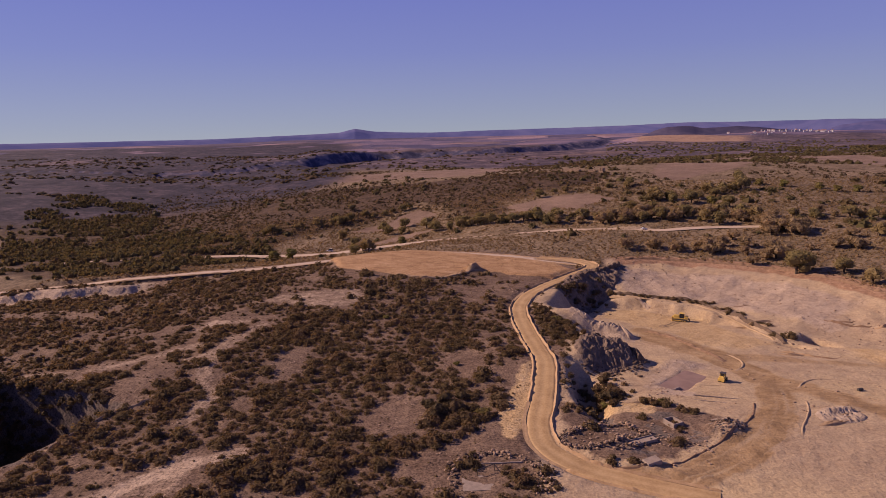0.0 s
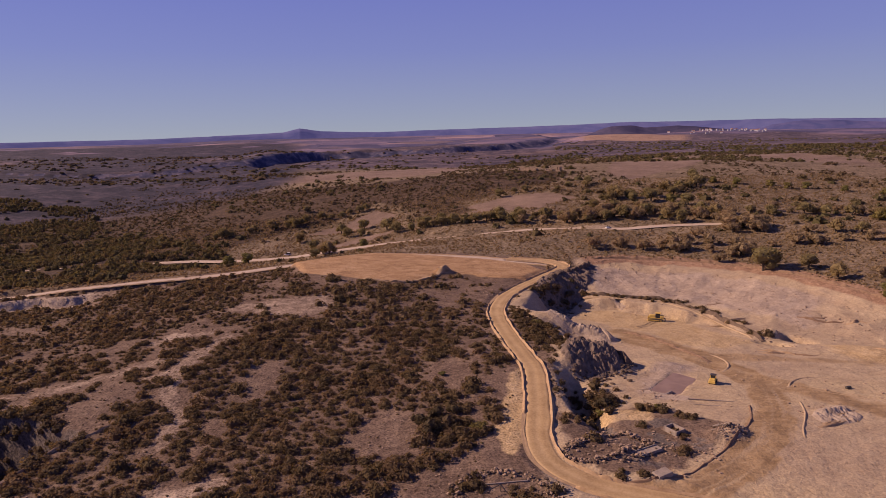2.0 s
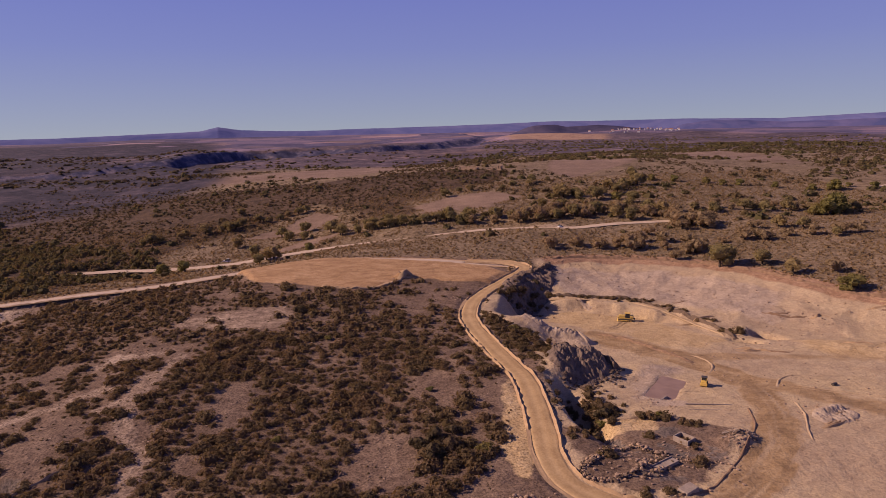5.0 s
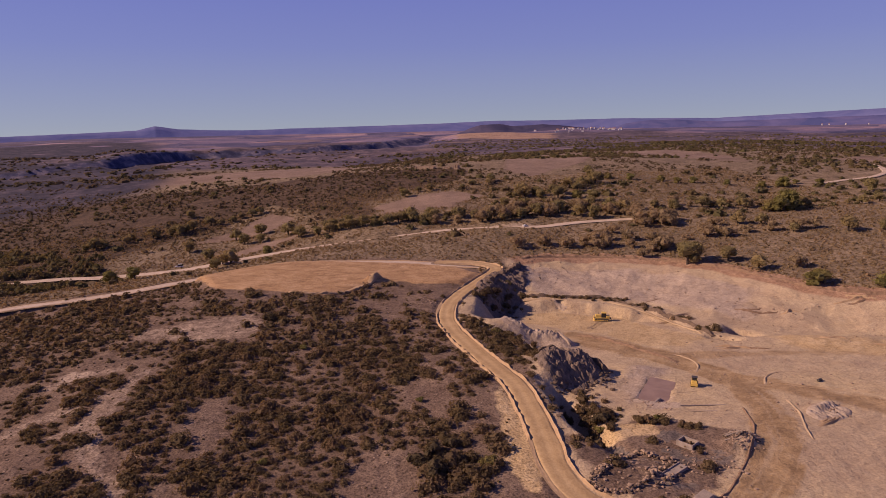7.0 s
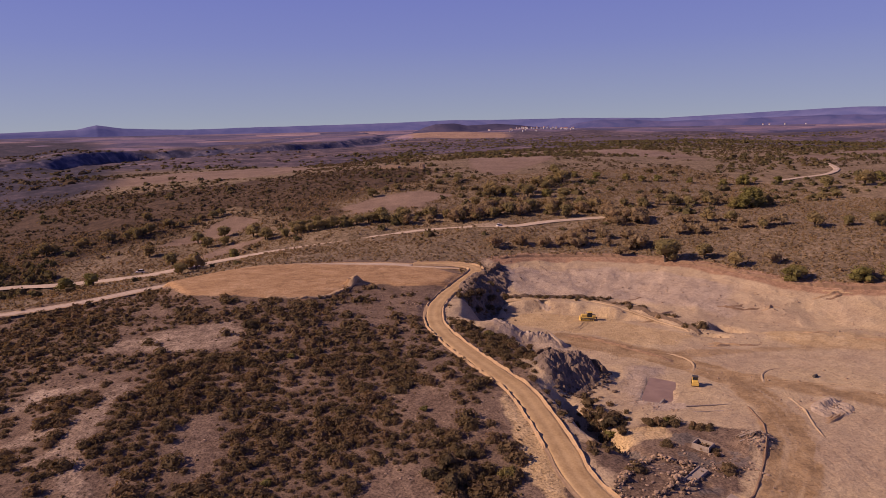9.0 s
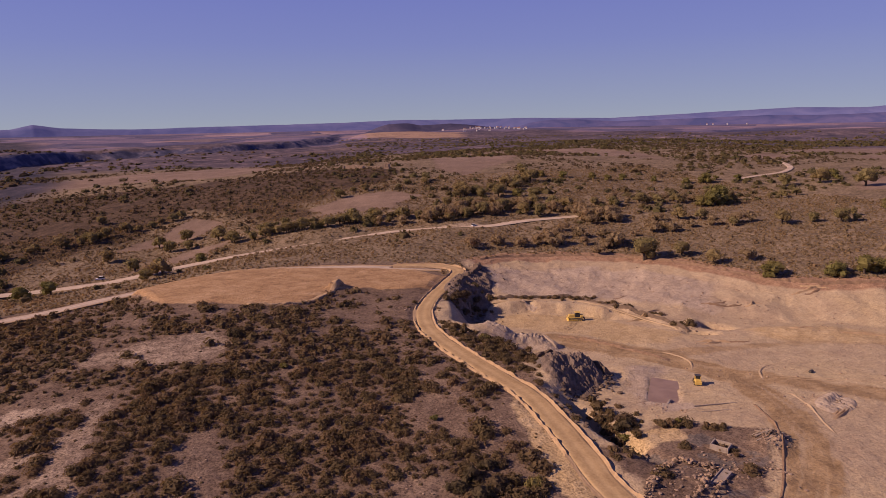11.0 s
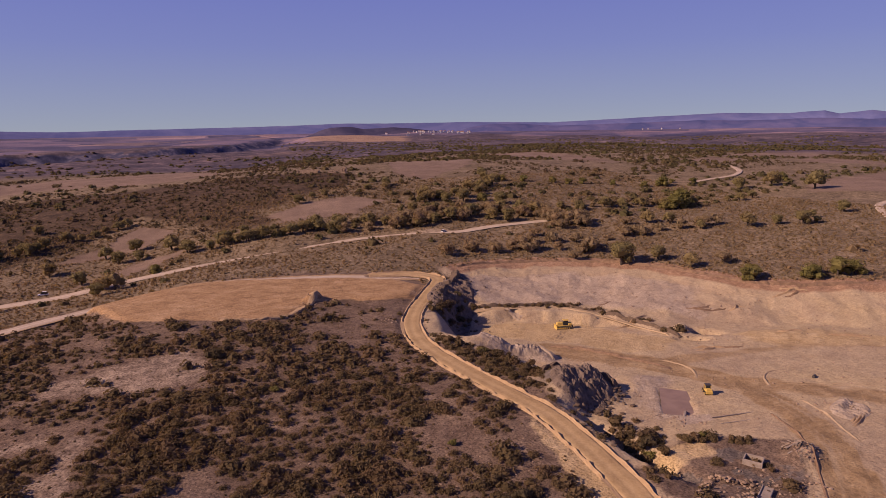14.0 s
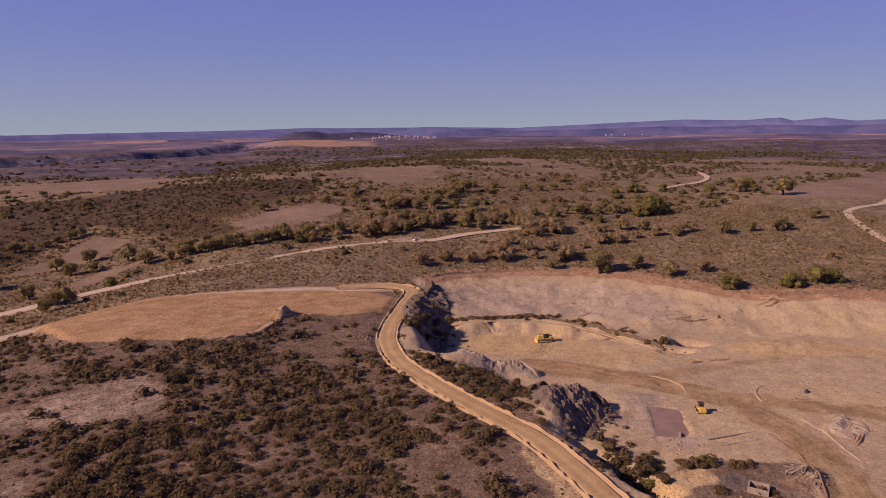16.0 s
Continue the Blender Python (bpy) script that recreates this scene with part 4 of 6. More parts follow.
def crust(name, label, cx, cy, la, lb, turn, rough, material, seed, step=0.4):
    """A rough skin of broken rock over a heap, furrowed down its sides."""
    c, sn = math.cos(math.radians(turn)), math.sin(math.radians(turn))
    u, v = np.meshgrid(np.arange(-la, la + step, step), np.arange(-lb, lb + step, step), indexing="ij")
    x, y = cx + u * c - v * sn, cy + u * sn + v * c
    d = np.hypot(u / la, v / lb)
    furrow = 1 - np.abs(fbm(u * 1.1, v * 0.35, 2.2, seed, 3) - 0.5) * 4
    lump = np.abs(fbm(x, y, 3.5, seed + 3, 4) - 0.5) * 3 + 1.1 * np.abs(fbm(x, y, 1.1, seed + 5, 2) - 0.5)
    z = ground_z(x.ravel(), y.ravel()).reshape(x.shape) + (rough * (0.45 * furrow + 0.75 * lump) + 0.1) * (1 - smooth(0.6, 1.0, d + (fbm(x, y, 4, seed + 7, 2) - 0.5) * 0.3)) - 0.5 * smooth(0.75, 1.0, d)
    n, m = x.shape
    a, b = np.meshgrid(np.arange(n - 1), np.arange(m - 1), indexing="ij")
    q = np.stack([a * m + b, (a + 1) * m + b, (a + 1) * m + b + 1, a * m + b + 1], -1).reshape(-1, 4)
    q = q[(d.ravel()[q] < 1.0).all(1)]
    return tagged(new(name, mesh_from(name, np.stack([x, y, z], -1).reshape(-1, 3), q, material, False)), label, "heap")


crust("spoil_mound", "furrowed grey heap of broken quarry spoil", 52, 214, 15, 11, 30, 2.0, SPOIL, 141)
crust("rock_outcrop", "dark broken rock outcrop under the road bend", 66, 330, 30, 12, 50, 1.8, SPOIL, 151, 0.6)
crust("rock_spur", "crumbling grey rock spur above the quarry floor", 56, 266, 19, 8, -42, 1.4, LEDGE, 161)
crust("rubble_mound", "low mound of scraped rubble on the quarry floor", 112, 164, 9, 6, 20, 0.9, LEDGE, 171)


# wheel ruts pressed into the quarry floor: shallow ridges beside each wheel line
rr = random.Random(77)
rv, rq = [], []
for k in range(40):
    cx, cy, ra, a0 = rr.uniform(40, 240), rr.uniform(60, 330), rr.uniform(40, 130), rr.uniform(0, 6.28)
    sweep = rr.uniform(0.2, 0.55)
    for gauge in (-0.95, 0.95):
        t = np.linspace(a0, a0 + sweep, int(ra * sweep / 1.0) + 3)
        for side in (-0.22, 0.22):
            rows = []
            for off, up in ((-0.13, -0.12), (0.0, 0.07), (0.13, -0.12)):
                r_ = ra + gauge + side + off
                x, y = cx + r_ * np.cos(t), cy + r_ * np.sin(t)
                rows.append(np.stack([x, y, ground_z(x, y) + up * (0.5 + vnoise(t * 30, t * 0 + k, 5.0))], -1))
            v = np.stack(rows, 1)
            n, m = v.shape[:2]
            if not inside(v[:, 1, 0], v[:, 1, 1], PIT_FOOT).all():
                continue
            a, b = np.meshgrid(np.arange(n - 1), np.arange(m - 1), indexing="ij")
            rq.append(np.stack([a * m + b, a * m + b + 1, (a + 1) * m + b + 1, (a + 1) * m + b], -1).reshape(-1, 4) + sum(len(q) for q in rv))
            rv.append(v.reshape(-1, 3))
tagged(new("wheel_ruts", mesh_from("wheel_ruts", np.concatenate(rv), np.concatenate(rq), RUTSAND)), "curving wheel ruts pressed into the quarry sand", "ruts", kind="stuff")


# ---------------------------------------------------------------- plants
def spray(rng, count, size, flat=0.55, top=1.0, hollow=0.45):
    """Leaf sprays over a dome of radius 1 and height top: quads, as an array of corners."""
    th, u = rng.uniform(0, 2 * np.pi, count), rng.uniform(0.02, 1, count)
    rr = hollow + (1 - hollow) * rng.uniform(0, 1, count) ** 0.5
    lump = 1 + 0.22 * np.sin(3 * th + rng.uniform(0, 6)) + 0.14 * np.sin(7 * th + rng.uniform(0, 6))
    ph = np.arccos(u)
    c = np.stack([np.sin(ph) * np.cos(th) * lump, np.sin(ph) * np.sin(th) * lump, u * top], -1) * rr[:, None]
    nrm = c + rng.normal(0, 0.38, c.shape) * np.array([1, 1, 0.8])
    nrm /= np.linalg.norm(nrm, axis=1)[:, None]
    t = np.cross(nrm, rng.normal(0, 1, c.shape))
    t /= np.linalg.norm(t, axis=1)[:, None]
    s = np.cross(nrm, t)
    a, b = size * rng.uniform(0.5, 1.25, count)[:, None], size * flat * rng.uniform(0.5, 1.25, count)[:, None]
    bend = nrm * a * 0.35
    return np.stack([c + t * a - bend, c + s * b, c - t * a - bend, c - s * b], 1)


def dome(rng, segs, rings, top=1.0, low=100.0):
    """A lumpy leafy mound of radius 1: facets, as an array of corners."""
    ph, th = np.meshgrid(np.radians(np.linspace(low, 4, rings + 1)), np.arange(segs) * 2 * np.pi / segs, indexing="ij")
    th = th + rng.uniform(-0.25, 0.25, th.shape)
    r = 0.9 * (1 + 0.2 * np.sin(3 * th + rng.uniform(0, 6)) * np.sin(ph) + rng.uniform(-0.16, 0.16, th.shape))
    p = np.stack([np.sin(ph) * np.cos(th) * r, np.sin(ph) * np.sin(th) * r, np.cos(ph) * r * top], -1)
    q = np.roll(p, -1, axis=1)
    return np.stack([p[:-1], q[:-1], q[1:], p[1:]], 2).reshape(-1, 4, 3)


def scatter(name, label, places, sizes, heights, leaves, leaf, material, seed, category="shrub", variants=8, top=1.0, body=(7, 3)):
    """Many bushes in one mesh."""
    rng = np.random.default_rng(seed)
    core = body[0] * body[1]
    kinds = [np.concatenate([0.78 * dome(rng, body[0], body[1], top), spray(rng, leaves - core, leaf, 0.8, top, 0.74)]) for _ in range(variants)]
    x, y, z = places
    n = len(x)
    pick, turn = rng.integers(0, variants, n), rng.uniform(0, 6.283, n)
    v = np.stack(kinds)[pick]
    c, s = np.cos(turn)[:, None, None], np.sin(turn)[:, None, None]
    out = np.stack([(v[..., 0] * c - v[..., 1] * s) * sizes[:, None, None] + x[:, None, None], (v[..., 0] * s + v[..., 1] * c) * sizes[:, None, None] + y[:, None, None],
                    v[..., 2] * heights[:, None, None] + z[:, None, None] - 0.05], -1).reshape(-1, 3)
    tone = np.repeat(rng.uniform(0, 1, n), leaves * 4)
    ob = new(name, mesh_from(name, out, np.arange(len(out)).reshape(-1, 4), material, False, [("tone", tone)]))
    return tagged(ob, label, category, kind="stuff")


def on_road(x, y, extra=1.5):
    return (seg_dist(x, y, [tuple(q[:2]) for q in HAUL_D[::3]])[0] < 4.4 + extra) | (seg_dist(x, y, [tuple(q[:2]) for q in MAIN_D[::4]])[0] < 3.2 + extra) | (seg_dist(x, y, [tuple(q[:2]) for q in UPPER_D[::4]])[0] < 4.4 + extra)


def candidates(rng, x0, x1, y0, y1, step, jitter=0.5):
    a, b = np.meshgrid(np.arange(x0, x1, step), np.arange(y0, y1, step))
    return (a + rng.uniform(-jitter, jitter, a.shape) * step).ravel(), (b + rng.uniform(-jitter, jitter, b.shape) * step).ravel()


rng = np.random.default_rng(11)
# scrub on the plateau
x, y = candidates(rng, -300, 62, 92, 400, 2.7)
bare = sum((blob(x, y, p, 2.5) * (0.6 if k == 4 else 1.0) for k, p in enumerate(BARE)), 0 * x) + 0.9 * trails(x, y) + cut_face(x, y)
cover = fbm(x, y, 30, 91, 3) * 0.5 + fbm(x, y, 10, 93, 3) * 0.5
core = np.exp(-((((x + 32) / 52) ** 2 + ((y - 205) / 72) ** 2) ** 1.5))
thicket = np.exp(-(((x + 46) / 22) ** 2 + ((y - 138) / 20) ** 2)) + 1.3 * np.exp(-(((x + 99) / 17) ** 2 + ((y - 147) / 17) ** 2))
clump = fbm(x, y, 7, 94, 2)
dens = smooth(0.43, 0.53, cover + 0.10 * core + 0.12 * thicket + 0.05 * smooth(-30, -80, x) + 0.22 * (clump - 0.5)) * 0.95 + 0.06 - bare
ok = (rng.uniform(0, 1, x.shape) < 0.95 * dens) & ~on_road(x, y) & ~inside(x, y, PIT_RIM) & ~inside(x, y, OLD_FOOT) & (blob(x, y, PAD, 2) < 0.1)
ok &= (y < np.interp(x, [p[0] for p in MAIN], [p[1] for p in MAIN]) - 4) & ~((x > 14) & (y < 165)) & ~((x > 12) & (x < 62) & (y > 318))
x, y = x[ok], y[ok]
size = np.clip(rng.lognormal(0.36, 0.44, x.shape) * (0.6 + 0.8 * fbm(x, y, 18, 95, 2)), 0.4, 3.2)
tall, z = size * rng.uniform(0.55, 0.95, x.shape), ground_z(x, y)
near = (y < 255) & (x > -150)
for k, leaves, leaf, seed, body in ((near, 100, 0.17, 21, (6, 2)), (~near, 30, 0.27, 28, (5, 2))):
    scatter("scrub", "olive-brown dry scrub bushes on bare soil", (x[k], y[k], z[k]), size[k], tall[k], leaves, leaf, SCRUB, seed, body=body)
# dark growth added on the old working and its bank to deepen the shade
x, y = candidates(rng, -196, -104, 104, 190, 1.5)
ok = (inside(x, y, OLD_RIM) | (np.hypot((x + 172) / 20, (y - 150) / 36) < 1)) & (y > 140 - 0.2 * (x + 120)) & (rng.uniform(0, 1, x.shape) < 0.75) & (x < -116)
x, y = x[ok], y[ok]
size = rng.uniform(1.2, 2.4, x.shape)
scatter("dark_brush", "dense dark brush added to darken the shaded face of the old working", (x, y, ground_z(x, y)), size, size * 0.8, 38, 0.2, BRUSHLEAF, 29, body=(5, 2))
# low tufts between
x, y = candidates(rng, -250, 62, 80, 345, 2.6)
ok = (rng.uniform(0, 1, x.shape) < 0.5 * (1 - 0.6 * sum((blob(x, y, p, 2.5) for p in BARE), 0 * x))) & ~on_road(x, y, 0.5) & ~inside(x, y, PIT_RIM) & ~inside(x, y, OLD_RIM) & (blob(x, y, PAD, 2) < 0.1) & ~((x > 14) & (y < 165))
x, y = x[ok], y[ok]
size = rng.uniform(0.2, 0.7, x.shape)
scatter("tufts", "small dry tufts between the scrub", (x, y, ground_z(x, y)), size, size * 0.8, 10, 0.4, SCRUB, 22, body=(4, 2))
# scrub on the quarry slopes and round the ruin
spots = [(31, 270, 5), (31, 255, 6), (37, 246, 6), (40, 229, 6), (33, 232, 6), (44, 226, 4), (43, 180, 5), (49, 181, 4), (38, 168, 3), (31, 161, 3), (48, 311, 6), (56, 318, 7), (64, 318, 6), (58, 325, 6), (70, 330, 6),
         (57, 176, 2), (62, 172, 2), (67, 167, 2), (38, 132, 1.5), (44, 133, 1.5), (58, 146, 2), (52, 162, 1.5), (36, 150, 1), (62, 156, 1.5), (14, 122, 5), (0, 128, 4), (18, 118, 4), (39, 192, 4), (46, 190, 4)] + [(a + 2.0 + u * 6, b + 3.0 - u * 5, 1.4) for a, b in BENCH[:-1] for u in (0, 0.4, 0.8)]
px = np.concatenate([rng.normal(a, r * 0.55, int(r * 4.2)) for a, b, r in spots])
py = np.concatenate([rng.normal(b, r * 0.55, int(r * 4.2)) for a, b, r in spots])
ok = ~on_road(px, py, 0.2)
px, py = px[ok], py[ok]
size = rng.lognormal(0.1, 0.35, px.shape)
scatter("scrub", "olive and grey-green bushes on the quarry bank", (px, py, ground_z(px, py)), size, size * 0.9, 90, 0.17, SCRUB, 26, body=(7, 3))
# heath past the roads
x, y = candidates(rng, -260, 420, 225, 640, 2.55)
w = zones(x, y)
ok = (rng.uniform(0, 1, x.shape) < (0.5 + 0.5 * smooth(0.42, 0.56, fbm(x, y, 16, 97, 3))) * smooth(0.2, 0.5, w["heath"])) & ~on_road(x, y, 0.5) & (w["sand"] < 0.3) & (w["field"] < 0.5)
x, y = x[ok], y[ok]
size = rng.lognormal(0.0, 0.35, x.shape)
scatter("heather", "brown heather and broom on the slope", (x, y, ground_z(x, y)), size * 1.1, size * 0.75, 9, 0.42, HEATH, 23, body=(4, 1))
x, y = candidates(rng, -460, 900, 560, 1150, 6.2)
w = zones(x, y)
ok = (rng.uniform(0, 1, x.shape) < (0.55 + 0.45 * w["brush"]) * smooth(0.34, 0.48, fbm(x, y, 60, 99, 3) + 0.1 * w["brush"])) & ~on_road(x, y, 0.5) & (w["field"] < 0.4)
x, y = x[ok], y[ok]
size = rng.lognormal(0.75, 0.35, x.shape)
scatter("far_scrub", "brown and green scrub on the far slopes", (x, y, ground_z(x, y)), size, size * 0.75, 10, 0.4, BRUSHLEAF, 24, body=(4, 1))
# woods and scattered oaks far off
x, y = candidates(rng, -640, -150, 345, 920, 5.4)
ok = (rng.uniform(0, 1, x.shape) < 0.9 * blob(x, y, WOOD, 12) * smooth(0.36, 0.46, fbm(x, y, 40, 103, 3))) & ~on_road(x, y, 4)
x, y = x[ok], y[ok]
size = rng.lognormal(1.05, 0.28, x.shape)
scatter("woods", "green and rust oak woods in the valley", (x, y, ground_z(x, y) + 0.6), size, size * rng.uniform(0.9, 1.2, x.shape), 34, 0.24, OAK, 25, "woods", body=(6, 3))
x, y = candidates(rng, -600, 1400, 430, 1500, 13)
w = zones(x, y)
keep = smooth(0.46, 0.6, fbm(x, y, 110, 105, 3) + 0.1 * smooth(200, 500, x)) * (0.35 + 0.65 * smooth(250, 450, x + 0.2 * y))
ok = (rng.uniform(0, 1, x.shape) < 0.8 * keep) & ~on_road(x, y, 4) & (w["field"] < 0.3)
x, y = x[ok], y[ok]
size = rng.lognormal(1.3, 0.35, x.shape)
scatter("far_oaks", "scattered dark green oaks on the far heath", (x, y, ground_z(x, y) + 0.5), size, size * rng.uniform(0.55, 0.8, x.shape), 24, 0.28, OAK, 27, "woods", body=(6, 2))
x, y = candidates(rng, -1500, 150, 900, 2000, 19)
w = zones(x, y)
ok = rng.uniform(0, 1, x.shape) < 0.75 * (0.25 + 0.75 * w["wooded"]) * smooth(0.4, 0.55, fbm(x, y, 120, 107, 3))
x, y = x[ok], y[ok]
size = rng.lognormal(1.7, 0.35, x.shape)
scatter("far_woods", "dark oak woods on the far valley sides", (x, y, ground_z(x, y)), size, size * 0.55, 14, 0.35, BRUSHLEAF, 30, "woods", body=(5, 2))




x, y = candidates(rng, 250, 2100, 800, 2700, 23)
keep = smooth(0.42, 0.56, fbm(x * 0.6, y, 150, 109, 3)) * (np.degrees(np.arctan2(x + 35, y - 25)) > 12) * (np.hypot(x, y) < 2700)
ok = (rng.uniform(0, 1, x.shape) < 0.85 * keep) & (zones(x, y)["tan"] < 0.4)
x, y = x[ok], y[ok]
size = rng.lognormal(1.5, 0.35, x.shape)
scatter("far_woods", "brown and olive oak scrub on the far rolling heath", (x, y, ground_z(x, y)), size, size * 0.6, 12, 0.35, OAK, 31, "woods", body=(5, 2))


# ---------------------------------------------------------------- trees
def lobes_mesh(name, seed, radius, tall, trunk, count, leaf, material, lobes=7):
    """A crown of several leafy lobes."""
    rg = np.random.default_rng(seed)
    parts = []
    for k in range(lobes):
        a, d = rg.uniform(0, 6.283), radius * (0.0 if k == 0 else rg.uniform(0.3, 0.62))
        r = radius * (0.66 if k == 0 else rg.uniform(0.34, 0.52))
        zc = trunk + (tall - trunk) * (0.5 if k == 0 else rg.uniform(0.12, 0.6))
        q = np.concatenate([0.76 * dome(rg, 6, 3, 1.0, 130.0), spray(rg, count, leaf / r, 0.85, 1.0, 0.74), spray(rg, count // 4, leaf / r, 0.85, 1.0, 0.74) * np.array([1, 1, -0.5])]) * np.array([r, r, r * rg.uniform(0.75, 0.95)])
        parts.append(q + np.array([math.cos(a) * d, math.sin(a) * d, zc]))
    v = np.concatenate(parts).reshape(-1, 3)
    return mesh_from(name, v, np.arange(len(v)).reshape(-1, 4), material, False, [("tone", np.zeros(len(v)))])


def tree(seed, radius, tall, material, label, count=62, leaf=0.27):
    rg = random.Random(seed)
    top = thing("tree", label, "tree", "trees on the heath")
    bm = bmesh.new()
    tube(bm, (0, 0, -0.6), (0, 0, tall * 0.34), radius * 0.085, radius * 0.06)
    for k in range(6):
        a = k * 1.05 + rg.uniform(-0.3, 0.3)
        z0 = tall * rg.uniform(0.15, 0.34)
        mid = (math.cos(a) * radius * 0.35, math.sin(a) * radius * 0.35, z0 + tall * 0.2)
        tube(bm, (0, 0, z0), mid, radius * 0.045, radius * 0.03, 6)
        tube(bm, mid, (math.cos(a + 0.3) * radius * 0.66, math.sin(a + 0.3) * radius * 0.66, z0 + tall * rg.uniform(0.3, 0.45)), radius * 0.03, radius * 0.012, 5)
    part("trunk", bm, BARK, top)
    c = new("crown", lobes_mesh("crown", seed, radius, tall, tall * 0.05, count, leaf, material))
    c.parent = top
    return top


KINDS = {
    "oak": [tree(1, 4.2, 6.4, TREELEAF, "olive-green oak with a broad uneven crown"), tree(2, 3.6, 5.4, TREELEAF, "olive-green oak with a broad uneven crown")],
    "green": [tree(3, 3.9, 5.2, GREEN, "fresh green bushy tree on the heath"), tree(4, 3.3, 4.6, GREEN, "fresh green bushy tree on the heath")],
    "bare": [tree(5, 3.8, 5.4, BARE_TWIG, "brown half-bare tree with thin twigs", 70, 0.25), tree(6, 3.3, 4.8, BARE_TWIG, "brown half-bare tree with thin twigs", 70, 0.25)]}
used = set()
trng = random.Random(5)


def plant(kind, x, y, scale=1.0):
    src = KINDS[kind][trng.randrange(2)]
    m = pose(x, y, float(ground_z(x, y)[0]) - 0.1, 0, 0, trng.uniform(0, 360))
    s = 1.75 * scale * trng.uniform(0.9, 1.1)
    if src.name in used:
        ob = copy_thing(src, m)
    else:
        ob = src
        used.add(src.name)
        ob.matrix_basis = m
    ob.scale = (s, s, s * trng.uniform(0.9, 1.1))


OAKS = [(178, 333, 1.5), (184, 338, 1.2), (203, 306, 1.0), (200, 327, 1.1), (182, 527, 1.2), (205, 505, 1.3), (168, 531, 1.1), (243, 580, 1.3), (158, 549, 1.2), (209, 461, 1.1), (-90, 441, 1.0), (-82, 452, 1.1),
        (50, 509, 1.2), (-10, 525, 1.1), (3, 531, 1.1), (-45, 545, 1.2), (-67, 565, 1.2), (472, 453, 1.4), (477, 414, 1.5), (442, 466, 1.4), (384, 332, 1.0), (-100, 495, 1.1), (-120, 535, 1.2), (103, 476, 1.1)]
GREENS = [(330, 432, 2.0), (340, 440, 1.7), (320, 424, 1.6), (312, 430, 1.2), (208, 271, 1.0), (213, 273, 0.9), (232, 256, 1.2), (245, 250, 1.0), (253, 246, 1.1), (405, 523, 1.5), (-60, 478, 0.9), (196, 520, 1.1), (-155, 452, 1.0), (-140, 447, 1.0), (500, 462, 1.3)]
BARES = [(207, 430, 1.4), (216, 420, 1.4), (224, 425, 1.2), (150, 391, 1.3), (156, 386, 1.0), (143, 395, 0.9), (99, 476, 1.2), (116, 473, 1.3), (111, 485, 1.2), (128, 478, 1.1), (137, 480, 1.2), (150, 470, 1.1), (222, 300, 1.0), (238, 259, 0.9), (190, 372, 0.9), (232, 372, 1.0), (-88, 461, 1.0), (66, 492, 1.0), (82, 487, 1.0)]
for kind, where in (("oak", OAKS), ("green", GREENS), ("bare", BARES)):
    for tx, ty, ts in where:
        plant(kind, tx, ty, ts)
OAKS_BY_STREAM = [(104, 479, 1.2), (114, 470, 1.1), (129, 474, 1.3), (143, 474, 1.4), (161, 478, 1.5), (172, 466, 1.4), (180, 456, 1.3), (190, 479, 1.4), (202, 473, 1.3), (129, 512, 1.3), (144, 505, 1.3),
                  (60, 498, 1.0), (30, 503, 1.1), (14, 508, 1.1), (1, 511, 1.1), (-15, 522, 1.2), (-36, 534, 1.1), (-67, 537, 1.1), (-79, 540, 1.2), (66, 511, 1.0), (48, 506, 1.0), (-136, 594, 1.2), (-134, 649, 1.1), (-87, 559, 1.1)]
BARES_BY_LANE = [(202, 428, 1.5), (214, 428, 1.4), (226, 426, 1.3), (209, 440, 1.4), (201, 418, 1.1), (219, 414, 1.2), (243, 400, 1.0), (196, 461, 1.2), (173, 412, 0.9), (149, 385, 1.1), (164, 357, 1.0)]
for kind, where in (("oak", OAKS_BY_STREAM), ("bare", BARES_BY_LANE)):
    for tx, ty, ts in where:
        plant(kind, tx, ty, ts * 0.85)
# hedgerow trees along the stream and the field edges
for kind, hedge, count in (("oak", [(-40, 520), (10, 505), (60, 500), (110, 492)], 22), ("bare", [(120, 490), (165, 505), (200, 470), (212, 440)], 22), ("oak", [(150, 545), (190, 545), (235, 575), (260, 640)], 20),
                           ("oak", [(60, 600), (130, 610), (190, 640)], 8), ("green", [(270, 600), (330, 560), (400, 530), (450, 500)], 10), ("oak", [(-200, 560), (-140, 600), (-60, 640)], 18), ("bare", [(150, 400), (230, 380), (300, 360)], 12), ("bare", [(112, 484), (180, 474), (260, 470), (340, 448)], 20), ("oak", [(230, 462), (320, 446), (420, 420)], 14), ("bare", [(96, 404), (140, 398), (200, 352)], 9), ("oak", [(250, 400), (320, 330), (360, 320)], 8)):
    for k in range(count):
        f = (k + trng.uniform(-0.4, 0.4)) / count * (len(hedge) - 1)
        f = min(max(f, 0), len(hedge) - 1.001)
        a, b, t = hedge[int(f)], hedge[int(f) + 1], f % 1
        plant(kind, a[0] + (b[0] - a[0]) * t + trng.gauss(0, 4), a[1] + (b[1] - a[1]) * t + trng.gauss(0, 4), trng.uniform(0.55, 1.1))


